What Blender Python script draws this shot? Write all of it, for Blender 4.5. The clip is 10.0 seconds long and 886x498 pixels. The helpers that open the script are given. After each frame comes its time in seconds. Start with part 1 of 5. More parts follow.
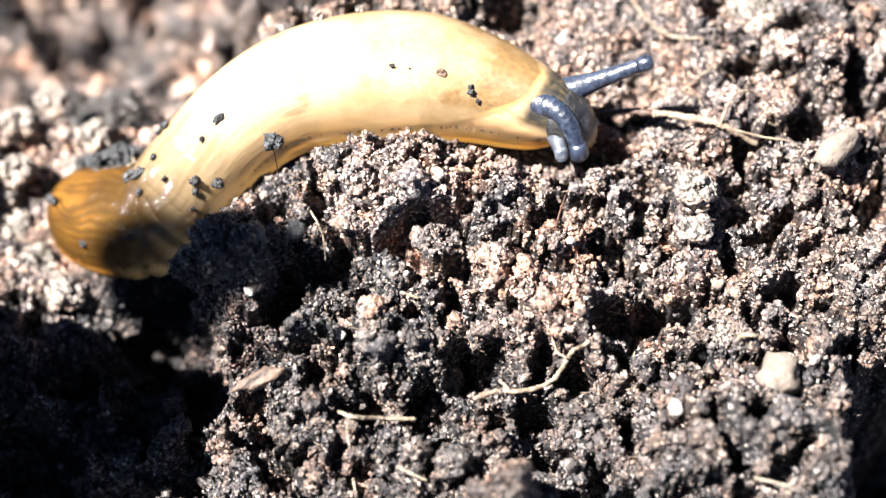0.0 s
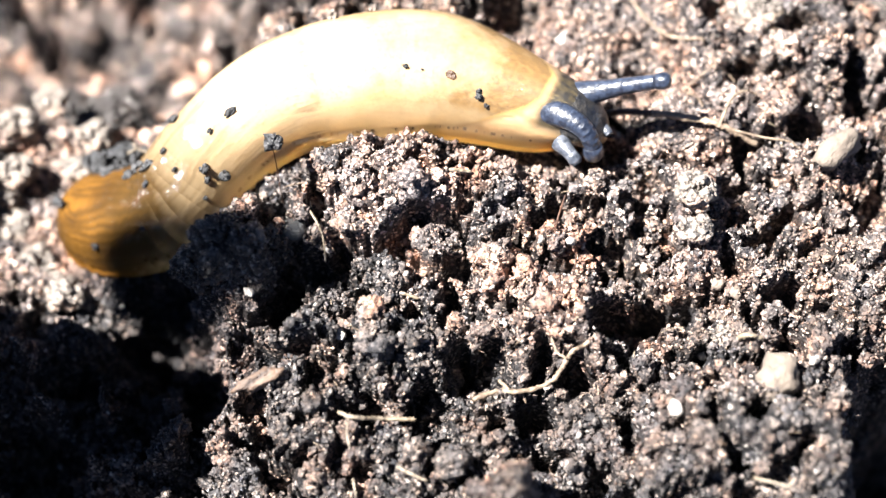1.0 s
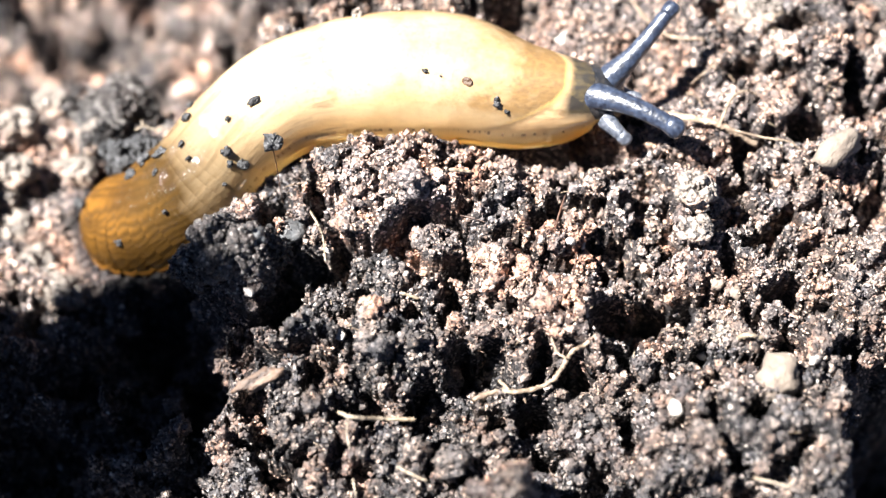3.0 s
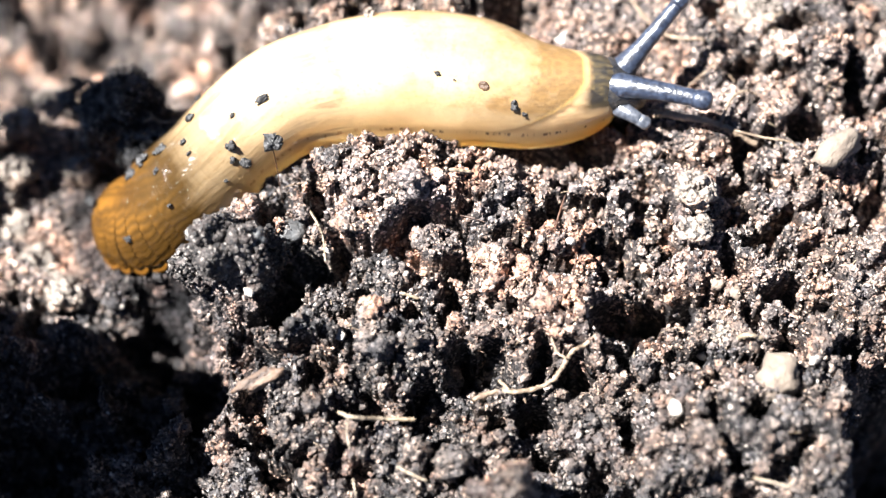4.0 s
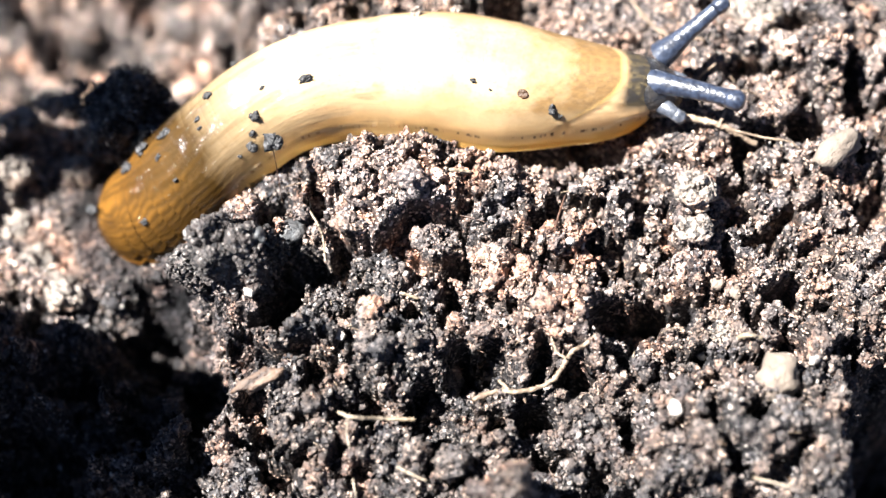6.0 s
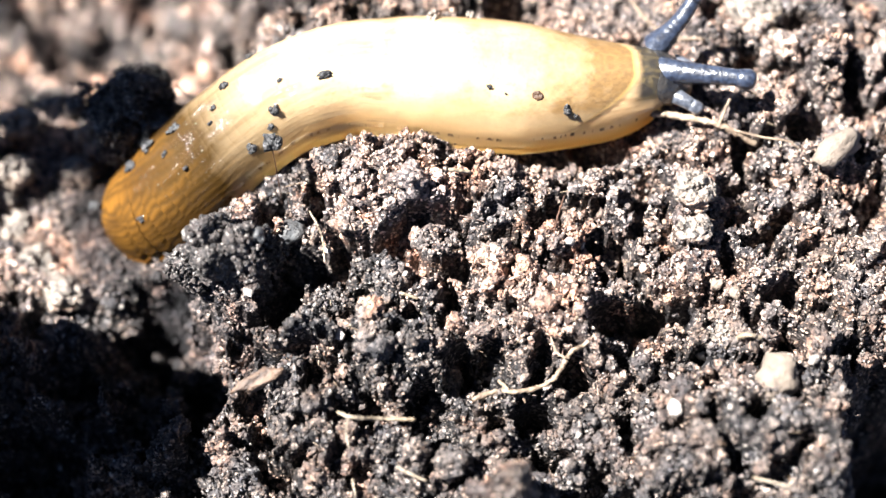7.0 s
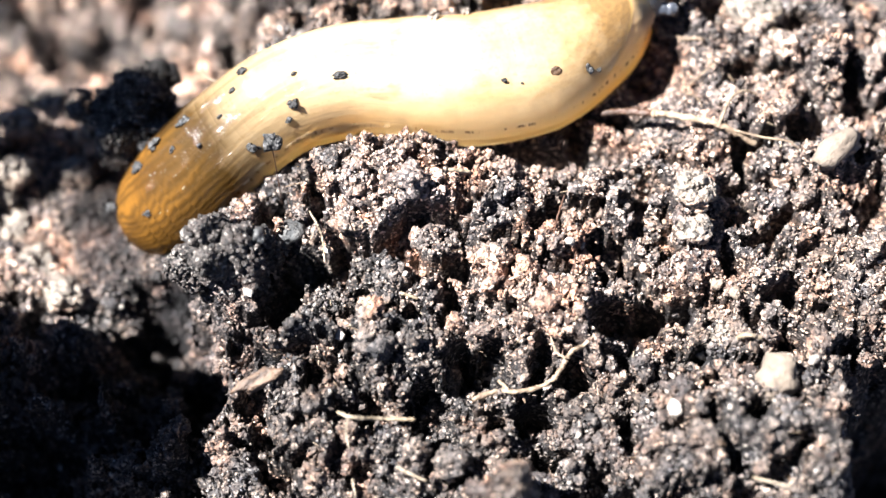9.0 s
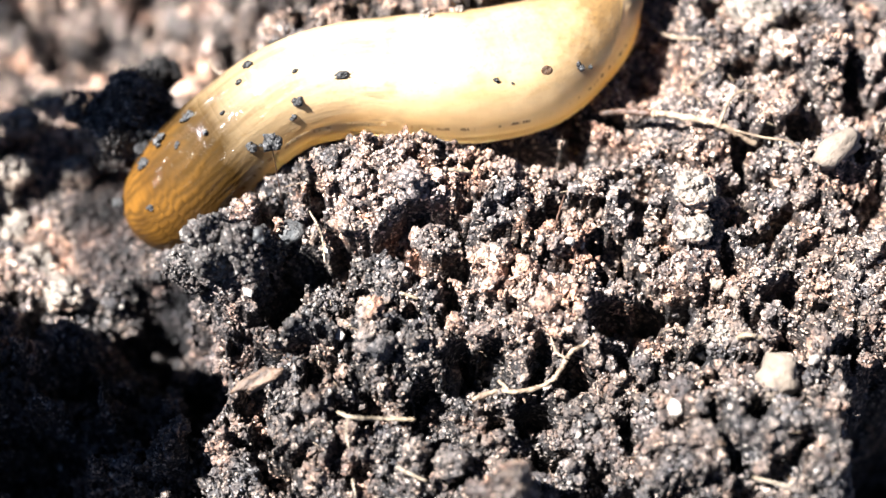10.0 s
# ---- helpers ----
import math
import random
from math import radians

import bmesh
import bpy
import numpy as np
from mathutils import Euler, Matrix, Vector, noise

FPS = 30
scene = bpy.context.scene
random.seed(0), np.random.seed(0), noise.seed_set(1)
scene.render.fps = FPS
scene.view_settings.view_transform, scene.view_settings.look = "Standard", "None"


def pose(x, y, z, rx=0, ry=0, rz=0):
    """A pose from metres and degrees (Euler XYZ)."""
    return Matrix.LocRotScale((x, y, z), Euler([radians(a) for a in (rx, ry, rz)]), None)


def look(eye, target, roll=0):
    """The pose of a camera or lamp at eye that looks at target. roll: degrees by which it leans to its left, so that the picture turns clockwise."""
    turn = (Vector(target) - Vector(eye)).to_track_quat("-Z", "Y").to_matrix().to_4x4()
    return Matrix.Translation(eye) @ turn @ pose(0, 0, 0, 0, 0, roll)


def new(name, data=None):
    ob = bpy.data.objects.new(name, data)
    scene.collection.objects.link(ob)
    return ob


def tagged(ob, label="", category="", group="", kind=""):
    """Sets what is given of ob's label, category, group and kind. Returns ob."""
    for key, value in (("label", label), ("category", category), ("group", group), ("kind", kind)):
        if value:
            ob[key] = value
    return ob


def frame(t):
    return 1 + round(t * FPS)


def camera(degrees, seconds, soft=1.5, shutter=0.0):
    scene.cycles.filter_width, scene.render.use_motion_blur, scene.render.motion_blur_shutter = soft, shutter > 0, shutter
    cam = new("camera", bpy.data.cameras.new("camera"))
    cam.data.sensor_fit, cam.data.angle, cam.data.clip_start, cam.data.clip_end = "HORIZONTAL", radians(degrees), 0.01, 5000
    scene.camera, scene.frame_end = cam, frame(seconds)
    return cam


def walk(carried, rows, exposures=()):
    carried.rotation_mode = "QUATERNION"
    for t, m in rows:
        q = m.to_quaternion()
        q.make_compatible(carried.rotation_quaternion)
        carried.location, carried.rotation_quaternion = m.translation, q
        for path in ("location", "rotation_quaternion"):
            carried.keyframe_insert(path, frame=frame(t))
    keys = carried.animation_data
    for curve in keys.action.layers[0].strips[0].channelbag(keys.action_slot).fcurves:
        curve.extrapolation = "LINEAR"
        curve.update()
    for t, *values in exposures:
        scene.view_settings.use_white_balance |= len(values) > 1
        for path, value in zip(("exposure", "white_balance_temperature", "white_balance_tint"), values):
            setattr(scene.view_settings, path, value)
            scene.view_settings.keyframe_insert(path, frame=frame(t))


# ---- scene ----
MM = 0.001

# ---- the camera: a close-up lens on a tripod that settles by a hair ----
cam = camera(28.0, 10.0, soft=1.45)
cam.data.dof.use_dof = True
cam.data.dof.focus_distance = 0.168
cam.data.dof.aperture_fstop = 11.0
EYE = (0.0, -0.06915, 0.15530)


def aim(dx, dy):
    """The camera's pose, turned by a few hundredths of a degree from its first aim."""
    return Matrix.Translation(EYE) @ pose(0, 0, 0, 24.0 + dy, 0, dx)


walk(cam, [(0.0, aim(0.0, 0.0)), (0.5, aim(-0.004, 0.0)), (1.2, aim(-0.022, 0.014)), (2.5, aim(-0.022, 0.014)),
           (5.6, aim(-0.022, 0.014)), (6.9, aim(-0.072, 0.014)), (10.0, aim(-0.075, 0.014))],
     exposures=[(0.0, 2.90), (10.0, 2.90)])

# ---- light: a clear sky and one sun ----
SUN_ELEVATION, SUN_AZIMUTH = 57.0, 175.0   # degrees; azimuth counted from +x towards +y
world = bpy.data.worlds.new("clear_sky")
scene.world = world
world.use_nodes = True
sky = world.node_tree.nodes.new("ShaderNodeTexSky")
sky.sky_type, sky.sun_disc = "NISHITA", False
sky.altitude, sky.air_density, sky.dust_density = 2000.0, 0.22, 0.05
sky.sun_elevation, sky.sun_rotation = radians(SUN_ELEVATION), radians(90 - SUN_AZIMUTH)
world.node_tree.links.new(sky.outputs[0], world.node_tree.nodes["Background"].inputs[0])
world.node_tree.nodes["Background"].inputs[1].default_value = 0.05
sun_data = bpy.data.lights.new("sun", "SUN")
sun_data.energy, sun_data.angle, sun_data.color = 5.0, radians(0.53), (1.0, 0.985, 0.965)
sun = new("sun", sun_data)
to_sun = Vector((math.cos(radians(SUN_ELEVATION)) * math.cos(radians(SUN_AZIMUTH)),
                 math.cos(radians(SUN_ELEVATION)) * math.sin(radians(SUN_AZIMUTH)), math.sin(radians(SUN_ELEVATION))))
sun.matrix_world = look(to_sun * 2.0, (0, 0, 0))


# ---- materials ----
class Mat:
    """A small builder of node materials round one Principled shader."""

    def __init__(self, name):
        self.mat = bpy.data.materials.new(name)
        self.mat.use_nodes = True
        self.tree = self.mat.node_tree
        self.bsdf = self.tree.nodes["Principled BSDF"]

    def node(self, kind, **sockets):
        n = self.tree.nodes.new("ShaderNode" + kind)
        for key, value in sockets.items():
            self.put(n.inputs[key.replace("_", " ")], value)
        return n

    def put(self, socket, value):
        if isinstance(value, bpy.types.NodeSocket):
            self.tree.links.new(value, socket)
        else:
            socket.default_value = value

    def set(self, key, value):
        self.put(self.bsdf.inputs[key], value)

    def place(self):
        return self.node("TexCoord").outputs["Object"]

    def noise(self, where, scale, detail=3.0, rough=0.55, colour=False):
        n = self.node("TexNoise", Vector=where, Scale=scale, Detail=detail, Roughness=rough)
        return n.outputs["Color" if colour else "Fac"]

    def voronoi(self, where, scale, output="Distance", feature="F1"):
        n = self.node("TexVoronoi", Vector=where, Scale=scale)
        n.feature = feature
        return n.outputs[output]

    def ramp(self, fac, *stops):
        n = self.node("ValToRGB", Fac=fac)
        e = n.color_ramp.elements
        while len(e) < len(stops):
            e.new(0.5)
        for el, (pos, col) in zip(e, stops):
            el.position = pos
            el.color = (*col, 1.0) if isinstance(col, tuple) else (col, col, col, 1.0)
        return n.outputs["Color"]

    def mix(self, fac, a, b, blend="MIX"):
        n = self.tree.nodes.new("ShaderNodeMix")
        n.data_type, n.blend_type = "RGBA", blend
        for i, value in ((0, fac), (6, a), (7, b)):
            if isinstance(value, tuple) and len(value) == 3:
                value = (*value, 1.0)
            self.put(n.inputs[i], value)
        return n.outputs[2]

    def math(self, op, a, b=0.0, clamp=False):
        n = self.tree.nodes.new("ShaderNodeMath")
        n.operation, n.use_clamp = op, clamp
        self.put(n.inputs[0], a)
        self.put(n.inputs[1], b)
        return n.outputs[0]

    def bump(self, height, distance, strength=1.0, under=None):
        n = self.node("Bump", Height=height, Distance=distance, Strength=strength)
        if under is not None:
            self.put(n.inputs["Normal"], under)
        return n.outputs["Normal"]


def light_damp_tones(m, colour):
    """Sunlight on one side put in the soil's colour; the far corner paler and browner."""
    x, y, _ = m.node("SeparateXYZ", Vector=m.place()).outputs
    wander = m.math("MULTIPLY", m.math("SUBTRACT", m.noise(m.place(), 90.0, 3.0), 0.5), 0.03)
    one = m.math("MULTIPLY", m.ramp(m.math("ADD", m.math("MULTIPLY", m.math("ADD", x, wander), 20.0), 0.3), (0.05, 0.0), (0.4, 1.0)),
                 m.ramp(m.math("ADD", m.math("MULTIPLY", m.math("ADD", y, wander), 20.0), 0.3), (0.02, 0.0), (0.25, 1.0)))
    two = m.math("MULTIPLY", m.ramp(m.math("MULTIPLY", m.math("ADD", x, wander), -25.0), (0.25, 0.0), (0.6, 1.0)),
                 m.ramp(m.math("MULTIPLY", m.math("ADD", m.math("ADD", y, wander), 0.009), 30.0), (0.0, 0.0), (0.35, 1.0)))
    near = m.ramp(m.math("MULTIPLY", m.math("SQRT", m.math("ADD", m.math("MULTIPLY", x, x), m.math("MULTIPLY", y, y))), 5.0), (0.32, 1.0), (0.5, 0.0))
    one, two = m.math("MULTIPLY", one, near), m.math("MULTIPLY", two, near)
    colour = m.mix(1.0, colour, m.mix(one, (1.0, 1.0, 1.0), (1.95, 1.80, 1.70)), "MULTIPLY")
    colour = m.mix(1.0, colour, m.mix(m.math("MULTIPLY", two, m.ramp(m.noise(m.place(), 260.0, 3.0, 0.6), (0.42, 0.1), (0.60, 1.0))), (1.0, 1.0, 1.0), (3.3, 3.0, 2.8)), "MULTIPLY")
    # the heap in front of the slug is paler and a little browner
    hx = m.math("MULTIPLY", m.math("ADD", m.math("ADD", x, 0.0050), m.math("MULTIPLY", wander, 0.4)), 125.0)
    hy = m.math("MULTIPLY", m.math("ADD", m.math("SUBTRACT", y, 0.0048), m.math("MULTIPLY", wander, 0.4)), 150.0)
    heap = m.ramp(m.math("ADD", m.math("MULTIPLY", hx, hx), m.math("MULTIPLY", hy, hy)), (0.3, 1.0), (1.0, 0.0))
    colour = m.mix(1.0, colour, m.mix(heap, (1.0, 1.0, 1.0), (2.25, 2.12, 2.06)), "MULTIPLY")
    # the clod beside the slug's tail and the hollow by it are darker
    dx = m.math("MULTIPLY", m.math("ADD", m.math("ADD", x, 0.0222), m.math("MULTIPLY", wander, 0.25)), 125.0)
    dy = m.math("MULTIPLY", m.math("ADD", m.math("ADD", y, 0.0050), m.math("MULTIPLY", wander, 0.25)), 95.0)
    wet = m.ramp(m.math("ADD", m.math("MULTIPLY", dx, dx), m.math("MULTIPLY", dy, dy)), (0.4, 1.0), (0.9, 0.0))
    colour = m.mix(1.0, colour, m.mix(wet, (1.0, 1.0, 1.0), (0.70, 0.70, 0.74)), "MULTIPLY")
    # the pit where the tail has lain: wet soil and its shade, both in the colour
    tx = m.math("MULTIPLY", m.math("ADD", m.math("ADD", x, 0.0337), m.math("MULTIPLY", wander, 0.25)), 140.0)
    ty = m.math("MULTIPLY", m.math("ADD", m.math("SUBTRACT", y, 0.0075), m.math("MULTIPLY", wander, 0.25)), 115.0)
    wet_pit_shade = m.ramp(m.math("ADD", m.math("MULTIPLY", tx, tx), m.math("MULTIPLY", ty, ty)), (0.45, 1.0), (0.95, 0.0))
    # the hollow below the tail: its shade put in as a dark ellipse
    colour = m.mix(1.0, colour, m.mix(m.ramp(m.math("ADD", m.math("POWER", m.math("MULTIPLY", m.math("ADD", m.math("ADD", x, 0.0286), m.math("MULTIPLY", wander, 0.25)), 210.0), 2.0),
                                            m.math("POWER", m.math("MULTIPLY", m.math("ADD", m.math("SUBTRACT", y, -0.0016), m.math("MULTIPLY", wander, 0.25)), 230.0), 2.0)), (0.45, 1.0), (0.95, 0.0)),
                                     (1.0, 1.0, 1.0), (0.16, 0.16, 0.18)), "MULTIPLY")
    return m.mix(1.0, colour, m.mix(wet_pit_shade, (1.0, 1.0, 1.0), (0.20, 0.19, 0.20)), "MULTIPLY")


def patches(m, colour):
    """Clumps a few millimetres wide that lean to grey, to brown or to rust."""
    tint = m.ramp(m.noise(m.place(), 240.0, 3.0, 0.6), (0.34, (0.90, 1.00, 1.14)), (0.48, (1.06, 1.08, 1.12)), (0.58, (1.27, 1.17, 1.11)), (0.68, (1.56, 1.23, 1.07)))
    return m.mix(1.0, colour, tint, "MULTIPLY")


def soil_material(name, dark, mid, pale, island=False, speck=(0.22, 0.185, 0.16), gloss=0.6, bed=True):
    """Moist garden soil: humus, brown crumbs, a few pale mineral specks, wet glints."""
    m = Mat(name)
    p = m.place()
    base = m.mix(m.ramp(m.noise(p, 190.0, 3.0), (0.36, 0.0), (0.66, 1.0)), dark, mid)
    base = m.mix(m.ramp(m.noise(p, 130.0, 2.0, 0.5), (0.50, 0.0), (0.70, 0.6)), base, (mid[0] * 1.9, mid[1] * 1.35, mid[2] * 1.1))
    base = m.mix(m.ramp(m.noise(p, 2600.0, 4.0, 0.7), (0.47, 0.0), (0.66, 1.0)), base, pale)
    cell = m.node("SeparateColor", Color=m.voronoi(p, 3600.0, "Color"))
    base = m.mix(m.ramp(cell.outputs[0], (0.84, 0.0), (0.87, 0.9)), base, speck)
    base = m.mix(m.ramp(cell.outputs[1], (0.78, 0.0), (0.81, 0.8)), base, (0.004, 0.004, 0.005))
    if island:
        r = m.node("NewGeometry").outputs["Random Per Island"]
        tint = m.ramp(r, (0.0, (0.5, 0.5, 0.52)), (0.35, (0.85, 0.78, 0.72)), (0.75, (1.22, 1.1, 1.0)), (1.0, (1.65, 1.48, 1.32)))
        base = m.mix(1.0, base, tint, "MULTIPLY")
    m.set("Base Color", light_damp_tones(m, patches(m, base)) if bed else base)
    m.set("Roughness", m.ramp(m.noise(p, 900.0, 2.0), (0.30, 0.38), (0.55, 0.88)))
    m.set("Specular IOR Level", gloss)
    n1 = m.bump(m.voronoi(p, 3300.0), 0.00025, 0.8)
    m.set("Normal", m.bump(m.noise(p, 900.0, 4.0, 0.7), 0.0009, 0.8, n1))
    return m.mat


def chip_material():
    """Tiny chips: black humus, brown bark, grey sand, a few clear grains."""
    m = Mat("soil_chips")
    r = m.node("NewGeometry").outputs["Random Per Island"]
    col = m.ramp(r, (0.0, (0.010, 0.010, 0.011)), (0.22, (0.026, 0.0235, 0.025)), (0.38, (0.052, 0.031, 0.022)), (0.50, (0.055, 0.050, 0.052)), (0.64, (0.092, 0.060, 0.044)), (0.75, (0.093, 0.084, 0.084)),
                 (0.90, (0.13, 0.110, 0.098)), (0.97, (0.19, 0.165, 0.15)), (1.0, (0.40, 0.37, 0.34)))
    m.set("Base Color", light_damp_tones(m, patches(m, col)))
    m.set("Roughness", m.ramp(m.noise(m.place(), 500.0, 1.0), (0.35, 0.42), (0.5, 0.85)))
    m.set("Specular IOR Level", 0.3)
    return m.mat


# the sheet is far darker than its crumbs: shade of hollows put in the colour
M_SOIL = soil_material("shade_darkened_soil", (0.0045, 0.0042, 0.0042), (0.0140, 0.0118, 0.0110), (0.036, 0.031, 0.029), gloss=0.2)
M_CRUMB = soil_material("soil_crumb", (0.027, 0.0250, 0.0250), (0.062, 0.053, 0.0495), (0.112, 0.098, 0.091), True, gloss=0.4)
M_CHIP = chip_material()
M_DRY = soil_material("dry_clod_soil", (0.10, 0.079, 0.064), (0.21, 0.168, 0.134), (0.33, 0.280, 0.235), bed=False)
M_HEAP = soil_material("heaped_soil", (0.006, 0.0052, 0.005), (0.025, 0.0185, 0.0165), (0.082, 0.066, 0.060), False, (0.20, 0.18, 0.165), 0.5, bed=False)
M_RIDER = soil_material("wet_crumb", (0.0020, 0.0020, 0.0024), (0.0060, 0.0056, 0.0062), (0.016, 0.0145, 0.015), False, (0.055, 0.053, 0.055), 0.75, bed=False)
M_BLACK = soil_material("wet_black_humus", (0.0020, 0.0019, 0.0021), (0.0055, 0.0045, 0.0042), (0.012, 0.0095, 0.0085), False, (0.035, 0.030, 0.027), 0.22, bed=False)


def mineral_material(name, a, b, rough):
    m = Mat(name)
    p = m.place()
    r = m.node("NewGeometry").outputs["Random Per Island"]
    col = m.ramp(r, (0.0, a), (1.0, b))
    col = m.mix(m.ramp(m.noise(p, 700.0, 4.0, 0.7), (0.4, 0.0), (0.75, 0.6)), col, (0.030, 0.021, 0.015))
    m.set("Base Color", col)
    m.set("Roughness", rough)
    m.set("Specular IOR Level", 0.7)
    m.set("Normal", m.bump(m.noise(p, 1300.0, 4.0, 0.65), 0.0005, 0.8))
    return m.mat


M_GRAIN = mineral_material("quartz_grains", (0.12, 0.105, 0.095), (0.42, 0.38, 0.34), 0.25)
M_STONE = mineral_material("pale_clay_stone", (0.085, 0.060, 0.043), (0.15, 0.115, 0.088), 0.7)
M_CLAY = mineral_material("dried_clay", (0.085, 0.064, 0.048), (0.150, 0.116, 0.088), 0.85)
M_GREYSTONE = mineral_material("grey_stone", (0.016, 0.018, 0.020), (0.032, 0.034, 0.036), 0.6)


def fibre_material(name, a, b):
    m = Mat(name)
    p = m.place()
    m.set("Base Color", m.mix(m.ramp(m.noise(p, 420.0, 4.0, 0.65), (0.38, 0.0), (0.64, 1.0)), a, b))
    m.set("Roughness", 0.6)
    m.set("Normal", m.bump(m.noise(p, 1800.0, 3.0), 0.0004, 0.8))
    return m.mat


def bits_material():
    m = Mat("plant_bits")
    r = m.node("NewGeometry").outputs["Random Per Island"]
    m.set("Base Color", m.ramp(r, (0.0, (0.012, 0.007, 0.005)), (0.4, (0.05, 0.022, 0.012)), (0.7, (0.09, 0.058, 0.034)), (1.0, (0.22, 0.17, 0.12))))
    m.set("Roughness", 0.55)
    return m.mat


M_BITS = bits_material()
M_ROOT = fibre_material("dry_root", (0.08, 0.052, 0.033), (0.22, 0.165, 0.115))
M_STRAW = fibre_material("pale_straw", (0.11, 0.08, 0.048), (0.23, 0.19, 0.145))
M_HUSK = fibre_material("brown_husk", (0.035, 0.016, 0.006), (0.058, 0.028, 0.010))
M_FLAKE = fibre_material("tan_bark", (0.018, 0.010, 0.007), (0.13, 0.080, 0.052))
M_BARK = fibre_material("rust_bark", (0.02, 0.010, 0.006), (0.075, 0.03, 0.014))


def along_marks(m, p):
    """Long cells across the body, for a row of short dashes."""
    v = m.node("VectorMath")
    v.operation = "MULTIPLY"
    m.put(v.inputs[0], p)
    v.inputs[1].default_value = (1.0, 0.15, 0.0)
    return v.outputs[0]


def skin_material():
    """Slug skin; the attribute "skin" holds length along the body and way round it, in metres, and height, 0 to 1."""
    m = Mat("slug_skin")
    at = m.tree.nodes.new("ShaderNodeAttribute")
    at.attribute_name = "skin"
    p = at.outputs["Vector"]
    s, around, high = m.node("SeparateXYZ", Vector=p).outputs
    cover = m.tree.nodes.new("ShaderNodeAttribute")
    cover.attribute_name = "mantle"
    mantle = cover.outputs["Fac"]
    along = m.node("VectorMath")
    along.operation = "MULTIPLY"
    m.put(along.inputs[0], p)
    along.inputs[1].default_value = (0.20, 1.0, 0.0)
    grooves = along.outputs[0]
    flat = m.node("VectorMath")
    flat.operation = "MULTIPLY"
    m.put(flat.inputs[0], p)
    flat.inputs[1].default_value = (1.0, 1.0, 0.0)
    spot_p = flat.outputs[0]
    # the tail: yellow ridges between dark wet grooves; the mantle: paler, finely freckled towards its front
    where = m.math("MULTIPLY", s, 17.0)
    fine = m.ramp(m.noise(grooves, 620.0, 3.0, 0.6), (0.36, 0.0), (0.62, 1.0))
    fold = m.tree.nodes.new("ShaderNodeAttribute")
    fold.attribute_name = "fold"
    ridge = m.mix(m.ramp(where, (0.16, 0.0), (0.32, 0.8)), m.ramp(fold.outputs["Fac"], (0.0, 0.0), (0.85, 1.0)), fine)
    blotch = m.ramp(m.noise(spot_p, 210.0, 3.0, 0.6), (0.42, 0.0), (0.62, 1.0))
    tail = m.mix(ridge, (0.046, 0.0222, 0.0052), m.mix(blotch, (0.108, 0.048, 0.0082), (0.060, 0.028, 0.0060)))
    tail = m.mix(m.ramp(m.noise(spot_p, 120.0, 3.0, 0.6), (0.42, 0.0), (0.55, 0.75)), tail, (0.022, 0.0102, 0.0028))
    # the tail's side turned from the sun: shade put in its brown colour
    tail = m.mix(m.math("MULTIPLY", m.ramp(where, (0.10, 0.0), (0.17, 1.0)), 0.70), tail, (0.030, 0.0175, 0.0052))
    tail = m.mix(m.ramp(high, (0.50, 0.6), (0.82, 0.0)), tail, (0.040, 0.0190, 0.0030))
    # flanks raised above the back in colour, for light that the skin passes on
    pale = m.mix(m.ramp(high, (0.25, 0.0), (0.62, 1.0)), (0.72, 0.500, 0.255), (0.51, 0.375, 0.222))
    pale = m.mix(m.ramp(m.noise(grooves, 150.0, 3.0, 0.6), (0.45, 0.0), (0.7, 0.5)), pale, (0.40, 0.245, 0.105))
    pale = m.mix(m.math("MULTIPLY", m.ramp(m.noise(spot_p, 95.0, 3.0, 0.6), (0.50, 0.0), (0.66, 0.75)), m.ramp(where, (0.25, 0.2), (0.6, 1.0))), pale, (0.24, 0.135, 0.045))
    pale = m.mix(m.ramp(m.noise(spot_p, 2300.0, 3.0, 0.6), (0.54, 0.0), (0.66, 0.45)), pale, (0.28, 0.150, 0.048))
    tan = m.mix(m.ramp(m.noise(spot_p, 1700.0, 3.0, 0.65), (0.34, 0.0), (0.74, 1.0)), (0.155, 0.086, 0.026), (0.072, 0.037, 0.011))
    edge = m.math("ADD", where, m.math("MULTIPLY", m.math("SUBTRACT", m.noise(spot_p, 230.0, 4.0, 0.65), 0.5), 0.42))
    front = m.math("MULTIPLY", m.math("MULTIPLY", m.ramp(edge, (0.58, 0.0), (0.82, 0.95)), m.ramp(high, (0.45, 0.15), (0.72, 1.0))), mantle)
    pale = m.mix(front, pale, tan)
    back = m.ramp(m.math("ADD", m.math("ADD", where, m.math("MULTIPLY", m.math("SUBTRACT", 0.8, high), 0.06)), m.math("MULTIPLY", m.math("SUBTRACT", m.noise(grooves, 260.0, 3.0), 0.5), 0.10)), (0.18, 0.0), (0.33, 1.0))
    lines = m.math("MULTIPLY", m.ramp(m.noise(grooves, 330.0, 3.0, 0.6), (0.53, 0.0), (0.60, 0.6)), m.ramp(where, (0.30, 0.6), (0.47, 1.0), (0.53, 0.0)))
    col = m.mix(back, tail, m.mix(lines, m.mix(0.06, pale, tail), (0.10, 0.055, 0.022)))
    # a brown rim along the mantle's hind margin
    hind = m.math("MULTIPLY", m.ramp(mantle, (0.15, 0.0), (0.40, 1.0), (0.60, 1.0), (0.85, 0.0)), m.ramp(where, (0.60, 0.75), (0.64, 0.0)))
    col = m.mix(mantle, col, pale)
    col = m.mix(m.math("MULTIPLY", hind, m.ramp(m.noise(spot_p, 420.0, 3.0), (0.46, 0.0), (0.60, 0.6))), col, (0.11, 0.055, 0.020))
